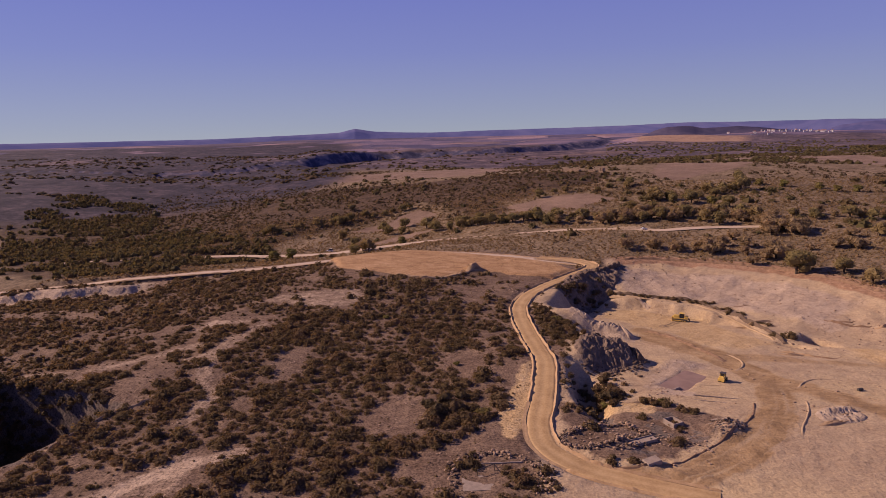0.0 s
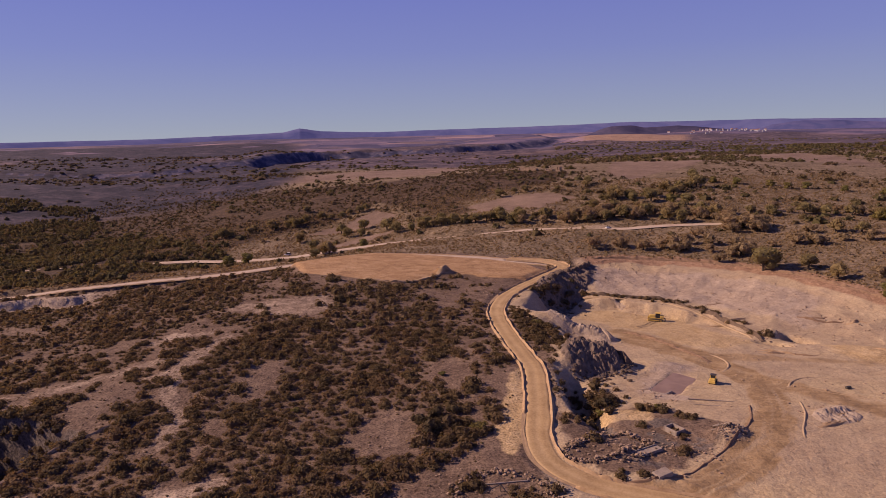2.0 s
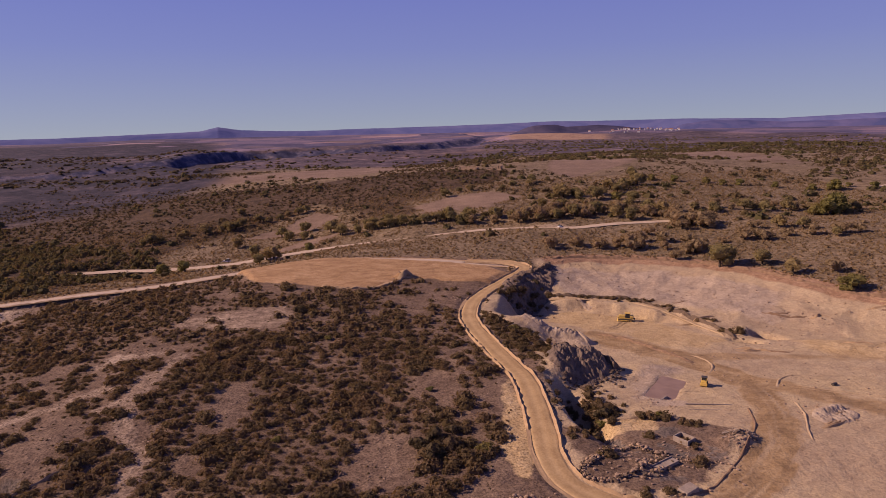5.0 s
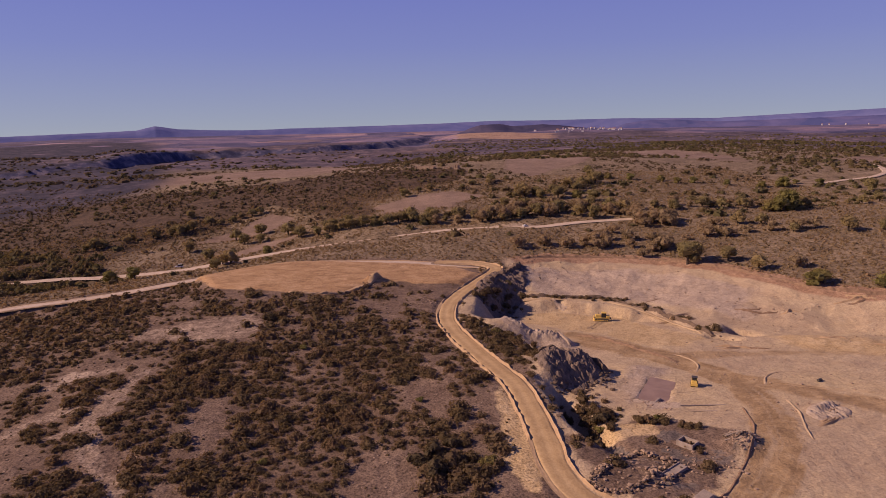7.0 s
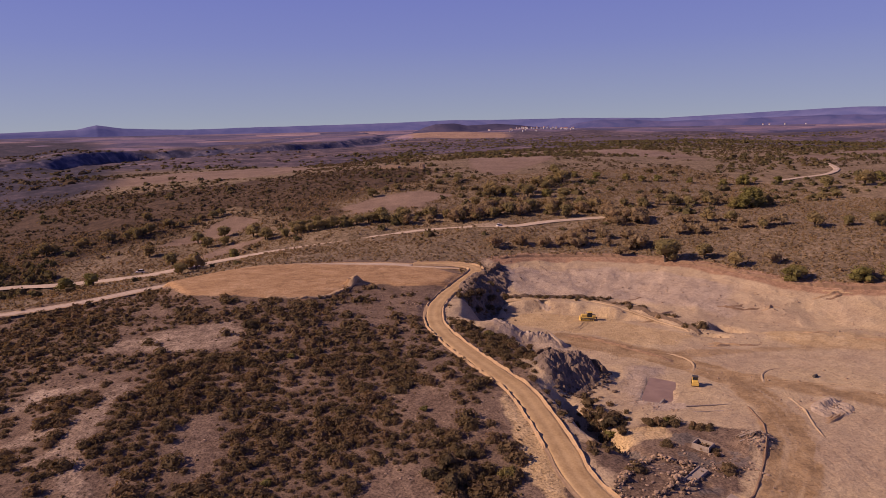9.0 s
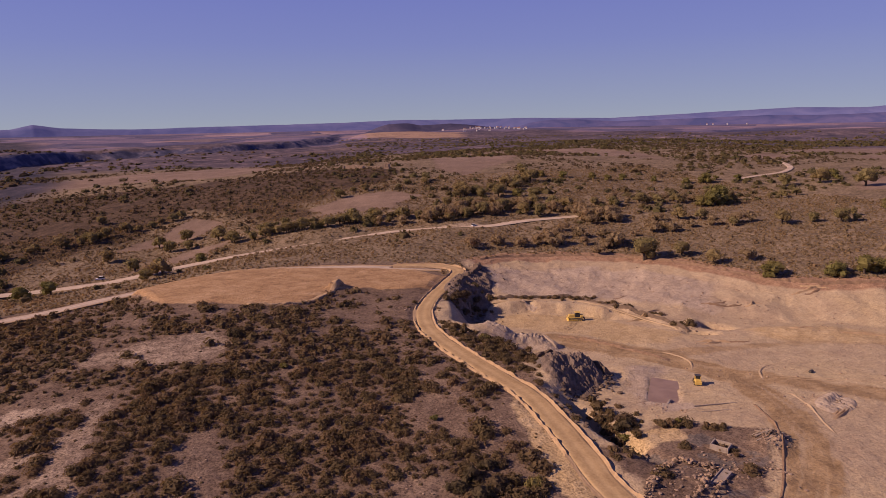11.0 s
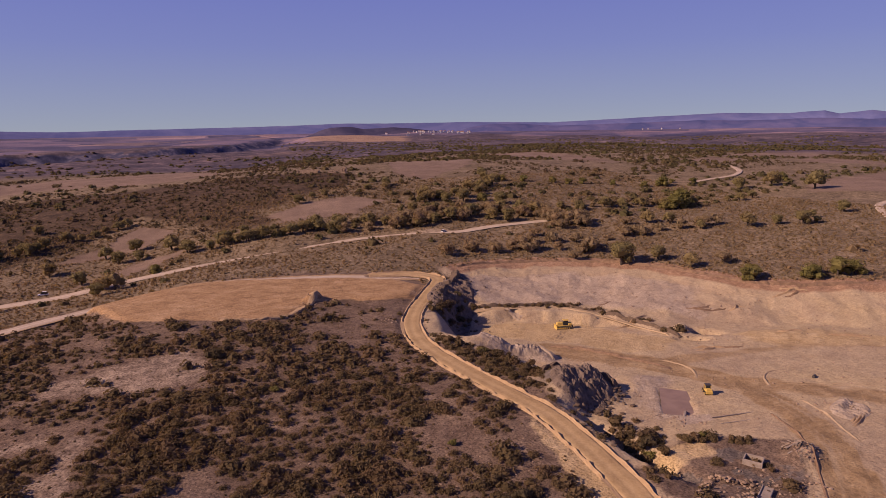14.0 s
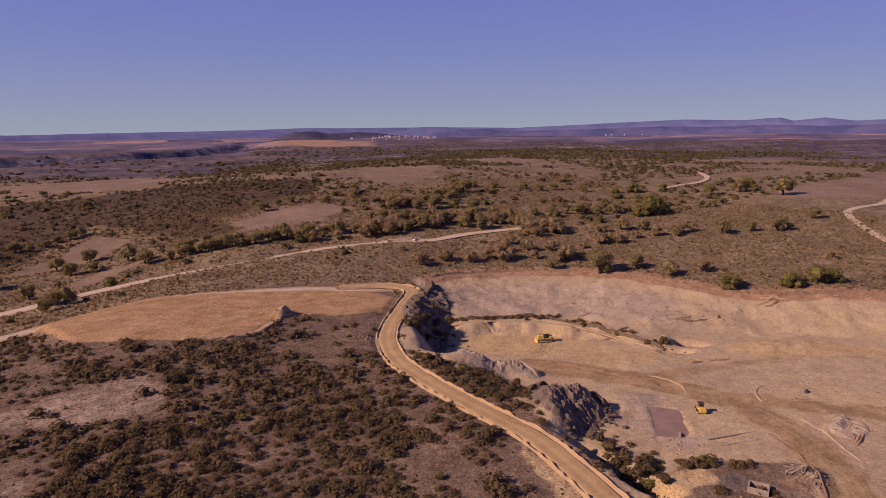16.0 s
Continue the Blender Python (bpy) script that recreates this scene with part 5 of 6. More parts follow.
# larger single shrubs that stand out
def shrub(seed, radius, tall, material, label):
    top = thing("shrub", label, "shrub", "shrubs round the quarry")
    bm = bmesh.new()
    for k in range(5):
        a = k * 1.26
        tube(bm, (0, 0, -0.3), (math.cos(a) * radius * 0.5, math.sin(a) * radius * 0.5, tall * 0.6), radius * 0.04, radius * 0.015, 5)
    part("stem", bm, BARK, top)
    c = new("crown", lobes_mesh("crown", seed, radius, tall, tall * 0.05, 46, 0.17, material, 6))
    c.parent = top
    return top


SHRUBS = {"olive": shrub(51, 1.9, 1.9, SCRUB, "dense olive-brown shrub on stony ground"), "green": shrub(52, 1.9, 1.8, GREEN, "rounded yellow-green shrub on bare soil"), "dark": shrub(53, 2.2, 2.2, BRUSHLEAF, "dark brown spreading shrub")}
placed = set()


def set_shrub(kind, x, y, size):
    src = SHRUBS[kind]
    m = pose(x, y, float(ground_z(x, y)[0]) - 0.05, 0, 0, trng.uniform(0, 360))
    if kind in placed:
        src = copy_thing(src, m)
    else:
        placed.add(kind)
        src.matrix_basis = m
    src.scale = (size, size, size * trng.uniform(0.85, 1.1))


for kind, where in (("green", [(4.6, 157, 1.5), (37, 252, 1.3), (62, 174, 1.0), (44, 176, 1.1), (-38, 250, 1.0), (-5, 196, 0.8), (-50, 172, 0.9)]),
                    ("dark", [(-4, 160, 1.8), (-9, 157, 1.9), (-7, 166, 1.6), (-2, 168, 1.4), (-12, 163, 1.5), (46, 178, 1.7), (49, 182, 1.6), (43, 183, 1.4), (52, 314, 1.7), (58, 319, 1.8), (63, 317, 1.6), (55, 309, 1.5), (66, 323, 1.6), (69, 331, 1.4), (-51, 284, 1.7), (-47, 288, 1.5)]),
                    ("olive", [(46, 192, 1.6), (44, 187, 1.5), (43, 176, 1.4), (46, 173, 1.2), (56, 174, 0.9), (59, 172, 0.9), (49, 198, 1.2), (31, 268, 1.5), (33, 261, 1.6), (30, 252, 1.4), (36, 246, 1.5), (41, 240, 1.3), (37, 236, 1.4), (41, 229, 1.5), (34, 226, 1.3), (46, 234, 1.2), (57, 176, 0.8), (66, 168, 0.9), (70, 166, 0.8), (38, 134, 0.7), (59, 262, 0.9), (14, 121, 1.4), (1, 128, 1.2), (61, 153, 0.7), (107, 307, 0.9), (112, 305, 0.9)])):
    for sx, sy, sz in where:
        set_shrub(kind, sx, sy, sz)


# ---------------------------------------------------------------- stones
def rock_mesh(name, seed, material, flat=0.7):
    rg = np.random.default_rng(seed)
    bm = bmesh.new()
    bmesh.ops.create_icosphere(bm, subdivisions=1, radius=0.5)
    for v in bm.verts:
        v.co *= 0.72 + 0.5 * rg.uniform()
        v.co.z *= flat
    me = bpy.data.meshes.new(name)
    bm.to_mesh(me)
    bm.free()
    me.materials.append(material)
    return me


ROCKS = [rock_mesh("stone", k, STONE) for k in range(5)] + [rock_mesh("stone", k + 9, DARKSTONE) for k in range(3)]


def rubble_wall(line, count, spread, label, big=1.25):
    """A tumbled dry-stone wall: every stone a piece of its own."""
    rg = random.Random(len(line) * 7 + count)
    top = thing("ruined_wall", label, "wall", "tumbled walls of the ruin")
    lens = [math.dist(a, b) for a, b in zip(line[:-1], line[1:])]
    total = sum(lens)
    spots = []
    for k in range(count):
        s = rg.uniform(0, total)
        i = 0
        while s > lens[i] and i < len(lens) - 1:
            s -= lens[i]
            i += 1
        t = min(s / lens[i], 1)
        a, b = line[i], line[i + 1]
        x, y = a[0] + (b[0] - a[0]) * t + rg.gauss(0, spread), a[1] + (b[1] - a[1]) * t + rg.gauss(0, spread)
        spots.append((x, y))
    zs = ground_z([p[0] for p in spots], [p[1] for p in spots])
    for k, ((x, y), z) in enumerate(zip(spots, zs)):
        o = new("stone", ROCKS[rg.randrange(8)])
        d = big * rg.uniform(0.45, 1.15)
        pile = max(0.0, rg.gauss(0.35, 0.35)) * (1 if k % 3 else 0)
        o.matrix_basis = pose(x, y, float(z) + pile, rg.uniform(-25, 25), rg.uniform(-25, 25), rg.uniform(0, 360)) @ Matrix.Diagonal((d, d * rg.uniform(0.6, 1), d * rg.uniform(0.6, 1), 1))
        o.parent = top
    return top


rubble_wall([(26, 145), (33, 150), (40, 155), (46, 157)], 170, 0.45, "tumbled dry-stone wall of pale rubble on bare earth")
rubble_wall([(46, 157), (49, 154), (52, 150)], 90, 0.7, "tumbled dry-stone wall corner with scattered rubble")
rubble_wall([(26, 145), (27, 141), (31, 139), (37, 140.5), (43, 145), (51, 150)], 190, 0.5, "tumbled dry-stone wall of pale rubble on bare earth")
rubble_wall([(40, 139), (46, 143), (53, 147)], 50, 0.5, "low broken stone footing overgrown with weeds")
rubble_wall([(-4, 130), (2, 133), (8, 135), (14, 133), (19, 128)], 100, 0.9, "collapsed stone wall round a concrete yard", 1.2)
rubble_wall([(-4, 130), (-3, 123), (-2, 117)], 50, 0.8, "collapsed stone wall round a concrete yard", 1.2)
rubble_wall([(19, 128), (20, 122), (17, 117)], 70, 1.4, "heap of broken stone beside the yard", 1.1)


def loose(name, label, spots, seed, material, smin, smax):
    """Loose stones, past counting, as one mesh."""
    rg = np.random.default_rng(seed)
    base = ROCKS[0]
    bv = np.array([v.co for v in base.vertices])
    bf = np.array([list(p.vertices) for p in base.polygons])
    vs, fs = [], []
    for cx, cy, r, n in spots:
        px, py = rg.normal(cx, r * 0.5, n), rg.normal(cy, r * 0.5, n)
        ok = ~on_road(px, py, -1.0)
        px, py = px[ok], py[ok]
        pz = ground_z(px, py)
        for a, b, c in zip(px, py, pz):
            d = rg.uniform(smin, smax) ** 1.5
            th = rg.uniform(0, 6.28)
            m = bv * d * rg.uniform(0.6, 1.3, 3)
            m = np.stack([m[:, 0] * math.cos(th) - m[:, 1] * math.sin(th), m[:, 0] * math.sin(th) + m[:, 1] * math.cos(th), m[:, 2]], -1)
            fs.append(bf + len(vs) * len(bv))
            vs.append(m + np.array([a, b, c + 0.1 * d]))
    return tagged(new(name, mesh_from(name, np.concatenate(vs), np.concatenate(fs), material)), label, "stones", kind="stuff")


loose("loose_stones", "pale broken stone strewn over the quarry", [(100, 366, 22, 120), (120, 340, 30, 160), (150, 300, 30, 160), (175, 260, 25, 120), (111, 168, 8, 60), (74, 154, 5, 90), (60, 148, 10, 120), (40, 146, 9, 90), (120, 200, 40, 120),
      (66, 186, 8, 60), (55, 262, 12, 60), (95, 312, 12, 60), (140, 245, 12, 80), (200, 225, 25, 80), (20, 300, 6, 30), (-2, 336, 6, 40), (90, 376, 12, 50)], 41, STONE, 0.25, 1.0)
loose("waste_rock", "dark broken waste rock on the spoil heap", [(52, 214, 11, 320), (60, 212, 6, 120), (46, 206, 6, 90), (78, 350, 10, 120), (56, 312, 12, 120), (36, 182, 6, 60)], 42, DARKSTONE, 0.5, 1.5)
loose("loose_stones", "weathered stones among the scrub", [(-60, 200, 90, 260), (-100, 160, 50, 160), (-110, 240, 30, 120), (0, 190, 30, 120), (-20, 130, 30, 120)], 43, STONE, 0.2, 0.8)


# ---------------------------------------------------------------- ruin and works
def at_ground(x, y, turn=0.0, dz=0.0):
    return pose(x, y, float(ground_z(x, y, False)[0]) + dz, 0, 0, turn)


tank = thing("concrete_tank", "open concrete tank with thick weathered walls", "tank")
for nm, b in (("wall", (-1.87, 1.87, -2.30, -1.94)), ("wall", (-1.87, 1.87, 1.94, 2.30)), ("wall", (-1.87, -1.51, -1.94, 1.94)), ("wall", (1.51, 1.87, -1.94, 1.94))):
    part(nm, box(bmesh.new(), b[0], b[1], b[2], b[3], -2.5, 1.2, 0.05), CONCRETE, tank)
part("floor", box(bmesh.new(), -1.5, 1.5, -1.9, 1.9, -2.5, -1.2), DARKSTONE, tank)
tank.matrix_basis = at_ground(60.5, 157.5, 28)
slab = thing("concrete_block", "pale tilted concrete block beside the loop road", "block")
part("block", box(bmesh.new(), -2.4, 2.4, -1.5, 1.5, -0.6, 1.2, 0.1, 0.12), CONCRETE, slab)
part("ledge", box(bmesh.new(), -2.9, -2.3, -1.2, 1.4, -0.6, 0.5, 0.08), CONCRETE, slab)
slab.matrix_basis = at_ground(48, 133, 24) @ pose(0, 0, 0, 4, -5, 0)
slab = thing("concrete_slab", "cracked concrete slab on the rubble", "slab")
part("slab", box(bmesh.new(), -4.6, 4.6, -1.1, 1.1, -0.4, 0.45, 0.06), CONCRETE, slab)
part("lip", box(bmesh.new(), -4.6, 4.6, 1.1, 1.4, -0.4, 0.75, 0.05), CONCRETE, slab)
slab.matrix_basis = at_ground(48.5, 145.5, 26)
yard = thing("concrete_yard", "stained concrete floor of a vanished shed", "slab")
part("slab", box(bmesh.new(), -8, 8, -6, 6, -0.5, 0.25, 0.04), CONCRETE, yard)
part("kerb", box(bmesh.new(), -8, 8, 5.7, 6, 0.25, 0.7, 0.04), CONCRETE, yard)
yard.matrix_basis = at_ground(7, 124, 6)
frame_ = thing("steel_frame", "bent rusty steel frame on the concrete yard", "frame")
bm = bmesh.new()
tube(bm, (-4, 0, -0.4), (-4, 0, 1.4), 0.12, 0.1, 6)
tube(bm, (-4, 0, 1.4), (0.5, 1.5, 1.9), 0.12, 0.1, 6)
part("bar", bm, STEEL, frame_)
bm = bmesh.new()
tube(bm, (0.5, 1.5, -0.4), (0.5, 1.5, 1.9), 0.12, 0.1, 6)
tube(bm, (0.5, 1.5, 1.9), (2.2, -0.4, -0.3), 0.12, 0.1, 6)
part("bar", bm, STEEL, frame_)
frame_.matrix_basis = at_ground(7, 125, 10, 0.3)
heap = thing("plank_pile", "pile of weathered timber and slate waste", "pile")
rg = random.Random(9)
for k in range(90):
    a = rg.uniform(0, 360)
    b = box(bmesh.new(), -rg.uniform(0.5, 1.1), rg.uniform(0.5, 1.1), -0.2, 0.2, -0.07, 0.07)
    o = part("plank", b, (STONE, DARKSTONE, CONCRETE)[k % 3], heap)
    rr = rg.uniform(0, 5.5)
    o.matrix_basis = pose(rr * math.cos(a), rr * 0.7 * math.sin(a), 2.6 - rr * 0.36 + rg.uniform(-0.3, 0.3), rg.uniform(-25, 25), rg.uniform(8, 38), math.degrees(a) + rg.uniform(-30, 30))
heap.matrix_basis = at_ground(75, 155, 0, -1.9)

water = thing("settling_pond", "shallow muddy settling pond with mauve water", "pond")
bm = bmesh.new()
vs = [bm.verts.new(p) for p in ((79.6, 207.6, 0), (85.2, 201.0, 0), (73.2, 184.8, 0), (64.4, 191.2, 0))]
bm.faces.new(vs[::-1])
part("water", bm, WATER, water)
bm = bmesh.new()
box(bm, -0.5, 0.5, -6.2, 6.2, -0.8, 0.5, 0.12, 0.3)
o = part("bank", bm, CONCRETE, water, "crumbling whitish bank")
o.matrix_basis = pose(68.5, 186.8, 0.35, 0, 0, -52)
water.location = (0, 0, float(ground_z([76, 74, 70, 80], [198, 190, 190, 203], False).mean()) + 0.38)
pipe = thing("concrete_channel", "straight concrete drain beside the pond", "drain")
part("wall", box(bmesh.new(), -7, 7, -0.15, 0.15, -0.5, 0.12, 0.03), CONCRETE, pipe)
o = part("wall", box(bmesh.new(), -7, 7, -0.15, 0.15, -0.5, 0.12, 0.03), CONCRETE, pipe)
o.location.y = -4.2
pipe.matrix_basis = at_ground(81, 180, -14)


# ---------------------------------------------------------------- machines
def wheel(parent, x, y, z, r, w):
    bm = bmesh.new()
    for k, (ra, rb, xa, xb) in enumerate(((r * 0.9, r, -w / 2, -w * 0.3), (r, r, -w * 0.3, w * 0.3), (r, r * 0.9, w * 0.3, w / 2))):
        tube(bm, (xa, 0, 0), (xb, 0, 0), ra, rb, 18)
    t = part("tyre", bm, RUBBER, parent)
    t.location = (x, y, z)
    bm = bmesh.new()
    tube(bm, (-w / 2 - 0.02, 0, 0), (w / 2 + 0.02, 0, 0), r * 0.5, r * 0.5, 14)
    h = part("rim", bm, YELLOW, t)
    return t


ldr = thing("compact_loader", "dusty yellow compact loader parked on the quarry floor", "loader")
part("engine_hood", box(bmesh.new(), -1.0, 1.0, -2.0, -0.5, 0.7, 2.0, 0.12, 0.08), YELLOW, ldr)
part("counterweight", box(bmesh.new(), -1.1, 1.1, -2.25, -1.95, 0.5, 1.5, 0.08), YELLOW, ldr)
part("frame", box(bmesh.new(), -0.7, 0.7, -2.0, 1.3, 0.4, 0.9, 0.06), STEEL, ldr)
part("deck", box(bmesh.new(), -0.95, 0.95, -0.5, 1.2, 0.9, 1.35, 0.06), YELLOW, ldr)
cab = part("cab", box(bmesh.new(), -0.8, 0.8, -0.6, 0.8, 1.35, 2.9, 0.06, 0.08), GLASS, ldr, "dark glazed cab")
part("roof", box(bmesh.new(), -0.95, 0.95, -0.75, 1.0, 2.9, 3.08, 0.05), STEEL, cab)
for px, py in ((-0.8, -0.58), (0.8, -0.58), (-0.8, 0.78), (0.8, 0.78)):
    part("post", box(bmesh.new(), px - 0.06, px + 0.06, py - 0.06, py + 0.06, 1.35, 2.92), YELLOW, cab)
for px in (-0.6, 0.6):
    bm = bmesh.new()
    extrude_profile(bm, [(0.6, 1.5), (1.1, 1.6), (1.9, 0.7), (2.0, 0.45), (1.8, 0.4), (1.0, 1.2)], px - 0.1, px + 0.1)
    part("lift_arm", bm, YELLOW, ldr)
bm = bmesh.new()
extrude_profile(bm, [(1.9, 0.12), (2.7, 0.04), (2.72, 0.1), (2.1, 0.3), (2.05, 0.7), (2.2, 1.0), (2.1, 1.05), (1.9, 0.75)], -1.15, 1.15)
part("bucket", bm, STEEL, ldr, "worn steel bucket")
for px, py in ((-0.95, -1.3), (0.95, -1.3), (-0.95, 0.95), (0.95, 0.95)):
    wheel(ldr, px, py, 0.58, 0.58, 0.42)
bm = bmesh.new()
tube(bm, (0.5, -1.3, 1.95), (0.5, -1.3, 2.6), 0.07, 0.06, 8)
part("exhaust", bm, STEEL, ldr)
ldr.matrix_basis = at_ground(88.8, 195.8, -34, 0.12)

doz = thing("bulldozer", "dusty yellow bulldozer on the sand floor", "bulldozer")
part("engine_hood", box(bmesh.new(), -0.75, 0.75, 0.5, 2.9, 1.2, 2.35, 0.12, 0.08), YELLOW, doz)
part("hull", box(bmesh.new(), -0.95, 0.95, -2.4, 2.6, 0.6, 1.35, 0.08), YELLOW, doz)
part("fuel_tank", box(bmesh.new(), -1.0, 1.0, -2.6, -1.3, 1.3, 2.1, 0.12), YELLOW, doz)
cab = part("cab", box(bmesh.new(), -0.9, 0.9, -1.3, 0.5, 1.35, 3.1, 0.08, 0.1), GLASS, doz, "dark glazed cab")
part("roof", box(bmesh.new(), -1.02, 1.02, -1.45, 0.65, 3.08, 3.25, 0.06), YELLOW, cab)
for px in (-1.35, 1.35):
    bm = bmesh.new()
    extrude_profile(bm, [(-2.3, 0.3), (-1.9, 0.02), (1.9, 0.02), (2.4, 0.35), (2.35, 0.75), (1.9, 1.0), (0.0, 1.15), (-1.9, 1.0), (-2.4, 0.7)], px - 0.33, px + 0.33)
    t = part("track", bm, STEEL, doz, "dusty steel crawler track")
    for k in range(5):
        bm = bmesh.new()
        tube(bm, (px - 0.36, -1.6 + k * 0.8, 0.42), (px + 0.36, -1.6 + k * 0.8, 0.42), 0.26, 0.26, 10)
        part("roller", bm, YELLOW, t)
    part("push_arm", box(bmesh.new(), px + (0.36 if px > 0 else -0.56), px + (0.56 if px > 0 else -0.36), -0.4, 3.1, 0.4, 0.72, 0.04), YELLOW, doz)
bm = bmesh.new()
extrude_profile(bm, [(3.25, 0.02), (3.4, 0.0), (3.2, 0.5), (3.18, 0.95), (3.35, 1.45), (3.2, 1.48), (3.0, 0.95), (3.05, 0.45)], -1.9, 1.9)
part("blade", bm, YELLOW, doz, "curved dozer blade")
for px in (-0.6, 0.0, 0.6):
    bm = bmesh.new()
    extrude_profile(bm, [(-2.6, 1.2), (-3.2, 1.1), (-3.3, 0.2), (-3.15, 0.2), (-2.95, 0.9), (-2.6, 0.9)], px - 0.08, px + 0.08)
    part("ripper", bm, STEEL, doz)
bm = bmesh.new()
tube(bm, (0.4, 1.6, 2.3), (0.4, 1.6, 3.1), 0.08, 0.07, 8)
part("exhaust", bm, STEEL, doz)
doz.matrix_basis = at_ground(102.5, 288, 68, 0.1)
doz.scale = (1.25, 1.25, 1.25)


def car(label, x, y, turn, material, long=4.4, tall=1.6):
    c = thing("car", label, "car")
    bm = bmesh.new()
    h = tall
    extrude_profile(bm, [(-long / 2, 0.35), (long / 2, 0.35), (long / 2, 0.85), (long * 0.22, 1.0), (-long * 0.46, 1.02), (-long / 2, 0.9)], -0.88, 0.88)
    part("body", bm, material, c)
    bm = bmesh.new()
    extrude_profile(bm, [(long * 0.24, 0.98), (long * 0.08, h), (-long * 0.38, h), (-long * 0.47, 1.0)], -0.78, 0.78)
    g = part("cabin", bm, GLASS, c)
    part("roof", box(bmesh.new(), -0.76, 0.76, -long * 0.37, long * 0.07, h - 0.02, h + 0.06, 0.03), material, g)
    for px in (-0.8, 0.8):
        for py in (-long * 0.31, long * 0.31):
            bm = bmesh.new()
            tube(bm, (px - 0.1, py, 0.33), (px + 0.1, py, 0.33), 0.33, 0.33, 12)
            part("wheel", bm, RUBBER, c)
    c.matrix_basis = at_ground(x, y, turn, 0.15)
    return c


car("white van parked on the dirt lane", -119, 481, 80, WHITE, 5.2, 2.2)
car("pale car standing on the dirt lane", 124, 451, -62, WHITE, 4.4, 1.6)
# a dark barrel on the quarry floor
drum = thing("barrel", "dark steel barrel lying on the quarry floor", "barrel")
bm = bmesh.new()
tube(bm, (-0.9, 0, 0.5), (0.9, 0, 0.5), 0.5, 0.5, 14)
part("shell", bm, STEEL, drum)
for px in (-0.35, 0.35):
    bm = bmesh.new()
    tube(bm, (px - 0.05, 0, 0.5), (px + 0.05, 0, 0.5), 0.54, 0.54, 14)
    part("hoop", bm, STEEL, drum)
drum.matrix_basis = at_ground(130.5, 187, 15)


# ---------------------------------------------------------------- farm ruin on the ridge
def roofless(label, x, y, turn, long, wide, tall, openings):
    """A roofless stone house: each wall a part, with its openings cut through."""
    h = thing("ruined_house", label, "house", "ruined farm on the ridge")
    t = 0.7
    for nm, (x0, x1, y0, y1) in (("back", (0, long, wide - t, wide)), ("side", (0, t, t, wide - t)), ("side", (long - t, long, t, wide - t))):
        part("wall", box(bmesh.new(), x0, x1, y0, y1, -1, tall * (0.8 if nm == "side" else 1.0), 0.06), STONE, h)
    step = long / openings
    for k in range(openings):
        a, b = k * step, (k + 1) * step
        part("pier", box(bmesh.new(), a, a + step * 0.55, 0, t, -1, tall * (0.75 + 0.2 * ((k * 7) % 3)), 0.06), STONE, h)
        part("sill", box(bmesh.new(), a + step * 0.55, b, 0.05, t - 0.05, -1, tall * 0.35, 0.05), STONE, h)
    h.matrix_basis = at_ground(x, y, turn)
    return h


roofless("long roofless stone farmhouse with empty windows", 99, 748, -38, 24, 6, 4.2, 7)
roofless("low broken stone barn beside the farmhouse", 128, 729, -38, 9, 5, 2.4, 3)
roofless("tall broken gable of a stone house", 139, 719, -38, 5, 4, 6.4, 2)
roofless("low broken stone barn beside the farmhouse", 88, 756, -38, 8, 5, 2.6, 3)


# ---------------------------------------------------------------- villages far off
def cottage(w, d, h, label):
    c = thing("house", label, "house", "houses of the far village")
    part("wall", box(bmesh.new(), -w / 2, w / 2, -d / 2, d / 2, -6, h, 0.0), WALLWHITE, c)
    bm = bmesh.new()
    extrude_profile(bm, [(-d / 2 - 0.3, h), (0, h + d * 0.28), (d / 2 + 0.3, h)], -w / 2 - 0.3, w / 2 + 0.3)
    part("roof", bm, TILE, c)
    for k in (-1, 1):
        part("window", box(bmesh.new(), k * w * 0.25 - 0.6, k * w * 0.25 + 0.6, -d / 2 - 0.05, -d / 2 + 0.1, h * 0.4, h * 0.75), GLASS, c)
    return c


cots = [cottage(7, 6, 3.6, "whitewashed village house with a clay roof"), cottage(11, 7, 3.8, "long whitewashed village house"), cottage(6, 6, 5, "tall whitewashed village house")]
vr = random.Random(3)
first = [True, True, True]


def settle(az, dist, spread_a, spread_d, count):
    for k in range(count):
        a, d = radians(az + vr.gauss(0, spread_a)), dist + vr.gauss(0, spread_d)
        x, y = CX + d * math.sin(a), CY + d * math.cos(a)
        i = vr.randrange(3)
        m = pose(x, y, float(ground_z(x, y)[0]) + 3, 0, 0, math.degrees(-a) + vr.uniform(-35, 35))
        if first[i]:
            cots[i].matrix_basis, first[i] = m, False
        else:
            copy_thing(cots[i], m)


settle(24.9, 3450, 1.5, 110, 46)
settle(27.8, 3380, 0.4, 40, 12)
settle(46.3, 4350, 0.5, 60, 14)
settle(44.2, 4300, 0.7, 60, 10)

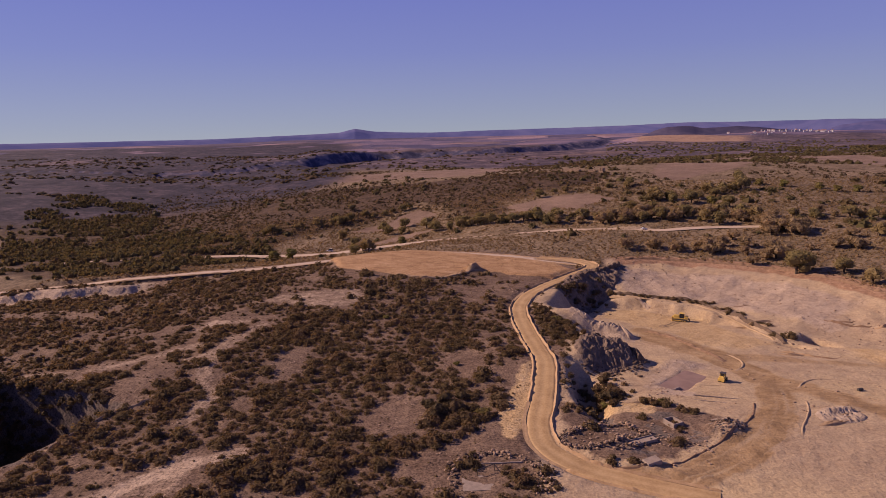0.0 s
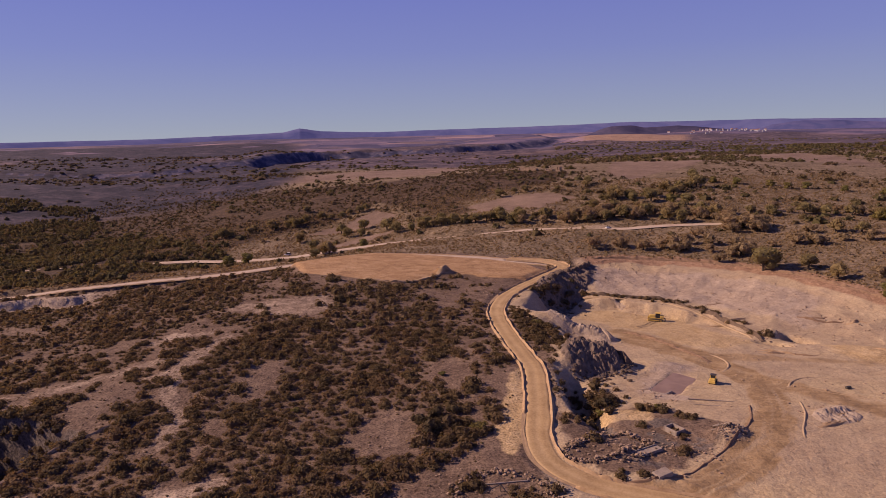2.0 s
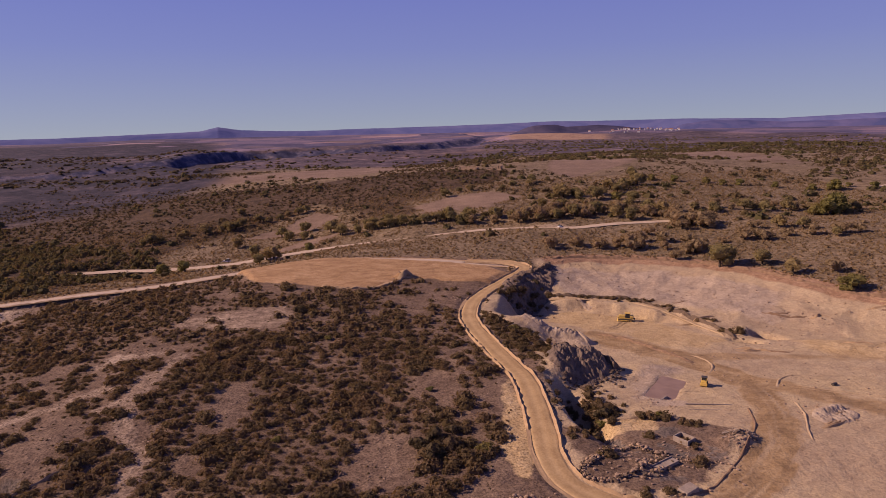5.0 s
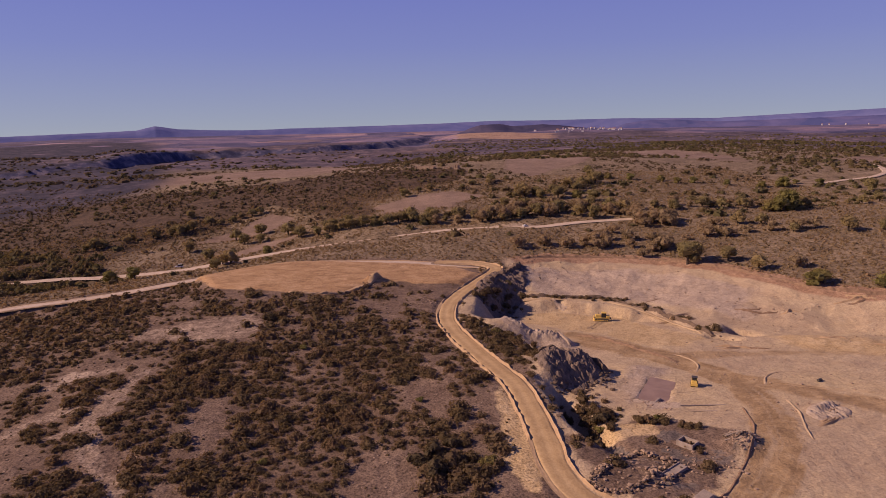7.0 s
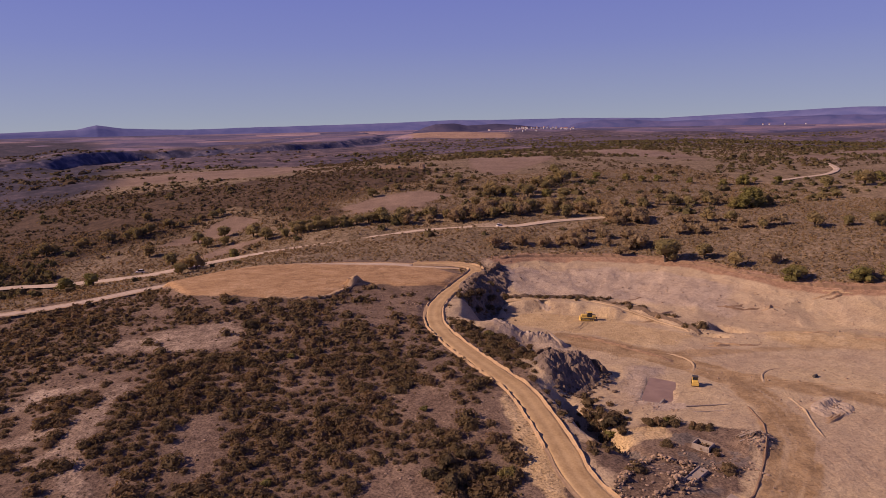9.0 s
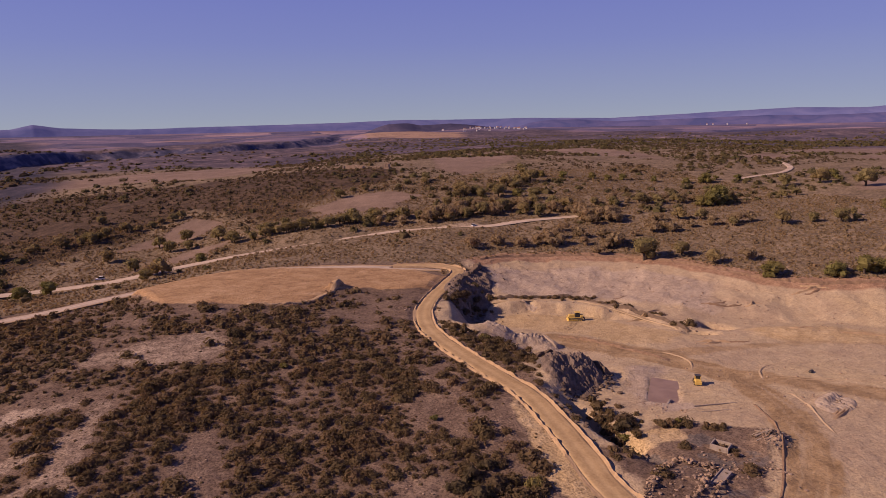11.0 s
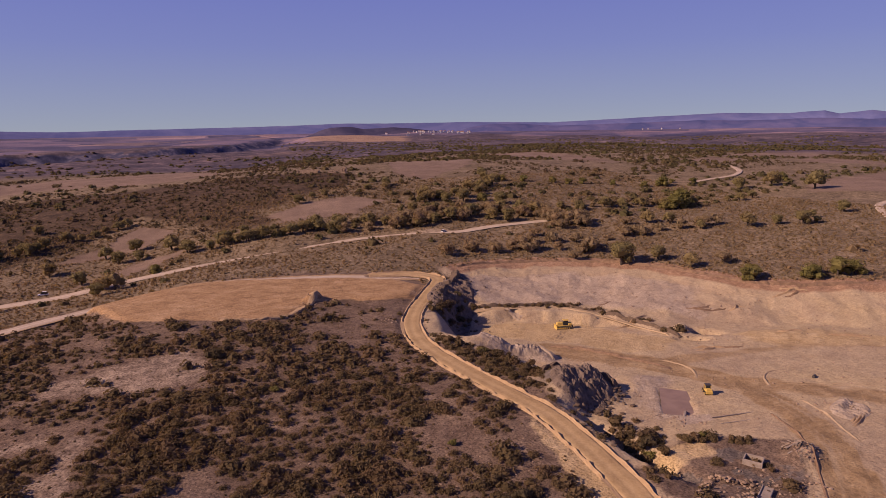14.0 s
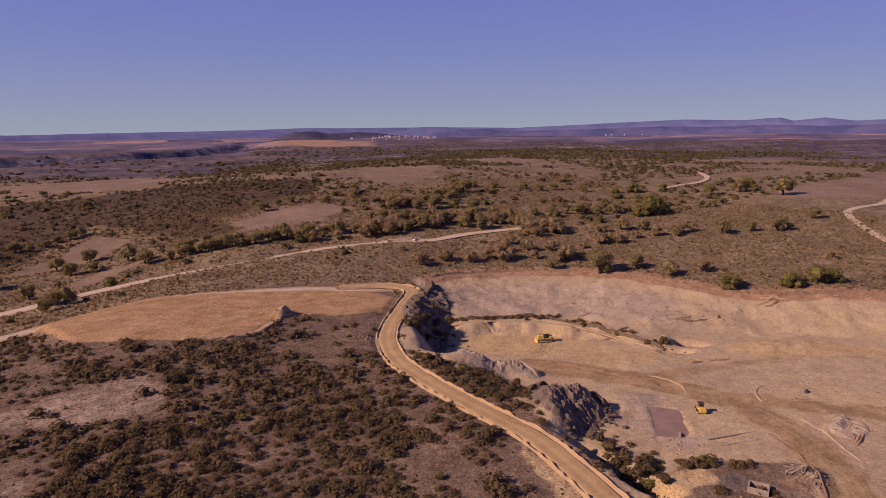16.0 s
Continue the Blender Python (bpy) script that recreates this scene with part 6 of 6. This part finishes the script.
# ---------------------------------------------------------------- distance
def haze_hills(name, label, az0, az1, dist, crest, base, dark, light, seed, rough=0.3):
    """A far ridge that closes the view, with blue distance haze painted into its colour."""
    m, n, l = node_mat(name)
    b = n["Principled BSDF"]
    geo = n.new("ShaderNodeNewGeometry").outputs["Position"]
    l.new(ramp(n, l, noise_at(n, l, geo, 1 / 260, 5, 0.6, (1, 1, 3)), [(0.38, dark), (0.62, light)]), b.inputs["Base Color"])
    b.inputs["Roughness"].default_value, b.inputs["Specular IOR Level"].default_value = 1.0, 0.0
    az = np.arange(az0, az1, 0.12)
    top = np.array([crest(a) for a in az]) + rough * 0.12 * (fbm(az * 10, az * 0, 8, seed, 4) - 0.5)
    rows = []
    for k, s in enumerate((0.0, 0.25, 0.5, 0.75, 1.0, 0.9)):
        d = dist + k * 55
        el = base + (np.maximum(top, base) - base) * s + (0.03 * (fbm(az * 9 + k * 50, az * 0 + k, 3, seed + k, 3) - 0.5) if 0 < k < 4 else 0)
        a = np.radians(az)
        rows.append(np.stack([CX + d * np.sin(a), CY + d * np.cos(a), 87 + d * np.tan(np.radians(el))], -1))
    v = np.stack(rows, 0)
    r, c = v.shape[:2]
    i, j = np.meshgrid(np.arange(r - 1), np.arange(c - 1), indexing="ij")
    q = np.stack([i * c + j, i * c + j + 1, (i + 1) * c + j + 1, (i + 1) * c + j], -1).reshape(-1, 4)
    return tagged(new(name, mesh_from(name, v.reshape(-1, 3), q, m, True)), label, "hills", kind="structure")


line = lambda xs, ys: (lambda a: float(np.interp(a, xs, ys)))
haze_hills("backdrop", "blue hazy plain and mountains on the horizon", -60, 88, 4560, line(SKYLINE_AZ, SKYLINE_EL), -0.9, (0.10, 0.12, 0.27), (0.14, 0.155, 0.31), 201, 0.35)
haze_hills("backdrop", "dark wooded hills before the horizon, tinted blue for haze", 27, 84, 4150, line([27, 29, 31, 33, 36, 40, 44, 48, 52, 56, 60, 66, 75, 84], [-0.6, 0.05, 0.3, 0.28, 0.05, 0.12, 0.2, 0.3, 0.22, 0.34, 0.2, 0.3, 0.2, 0]), -0.9, (0.07, 0.085, 0.20), (0.125, 0.12, 0.24), 202, 0.5)
haze_hills("backdrop", "dark wooded hill beside the gorge, tinted blue for haze", 13, 27, 3300, line([13, 14.5, 15.6, 16.6, 18.3, 19.4, 20.6, 22, 24, 26, 27], [-0.9, -0.55, -0.1, 0.17, 0.2, 0.02, 0.06, 0.12, -0.05, -0.3, -0.8]), -1.0, (0.05, 0.05, 0.095), (0.095, 0.085, 0.135), 203, 0.5)
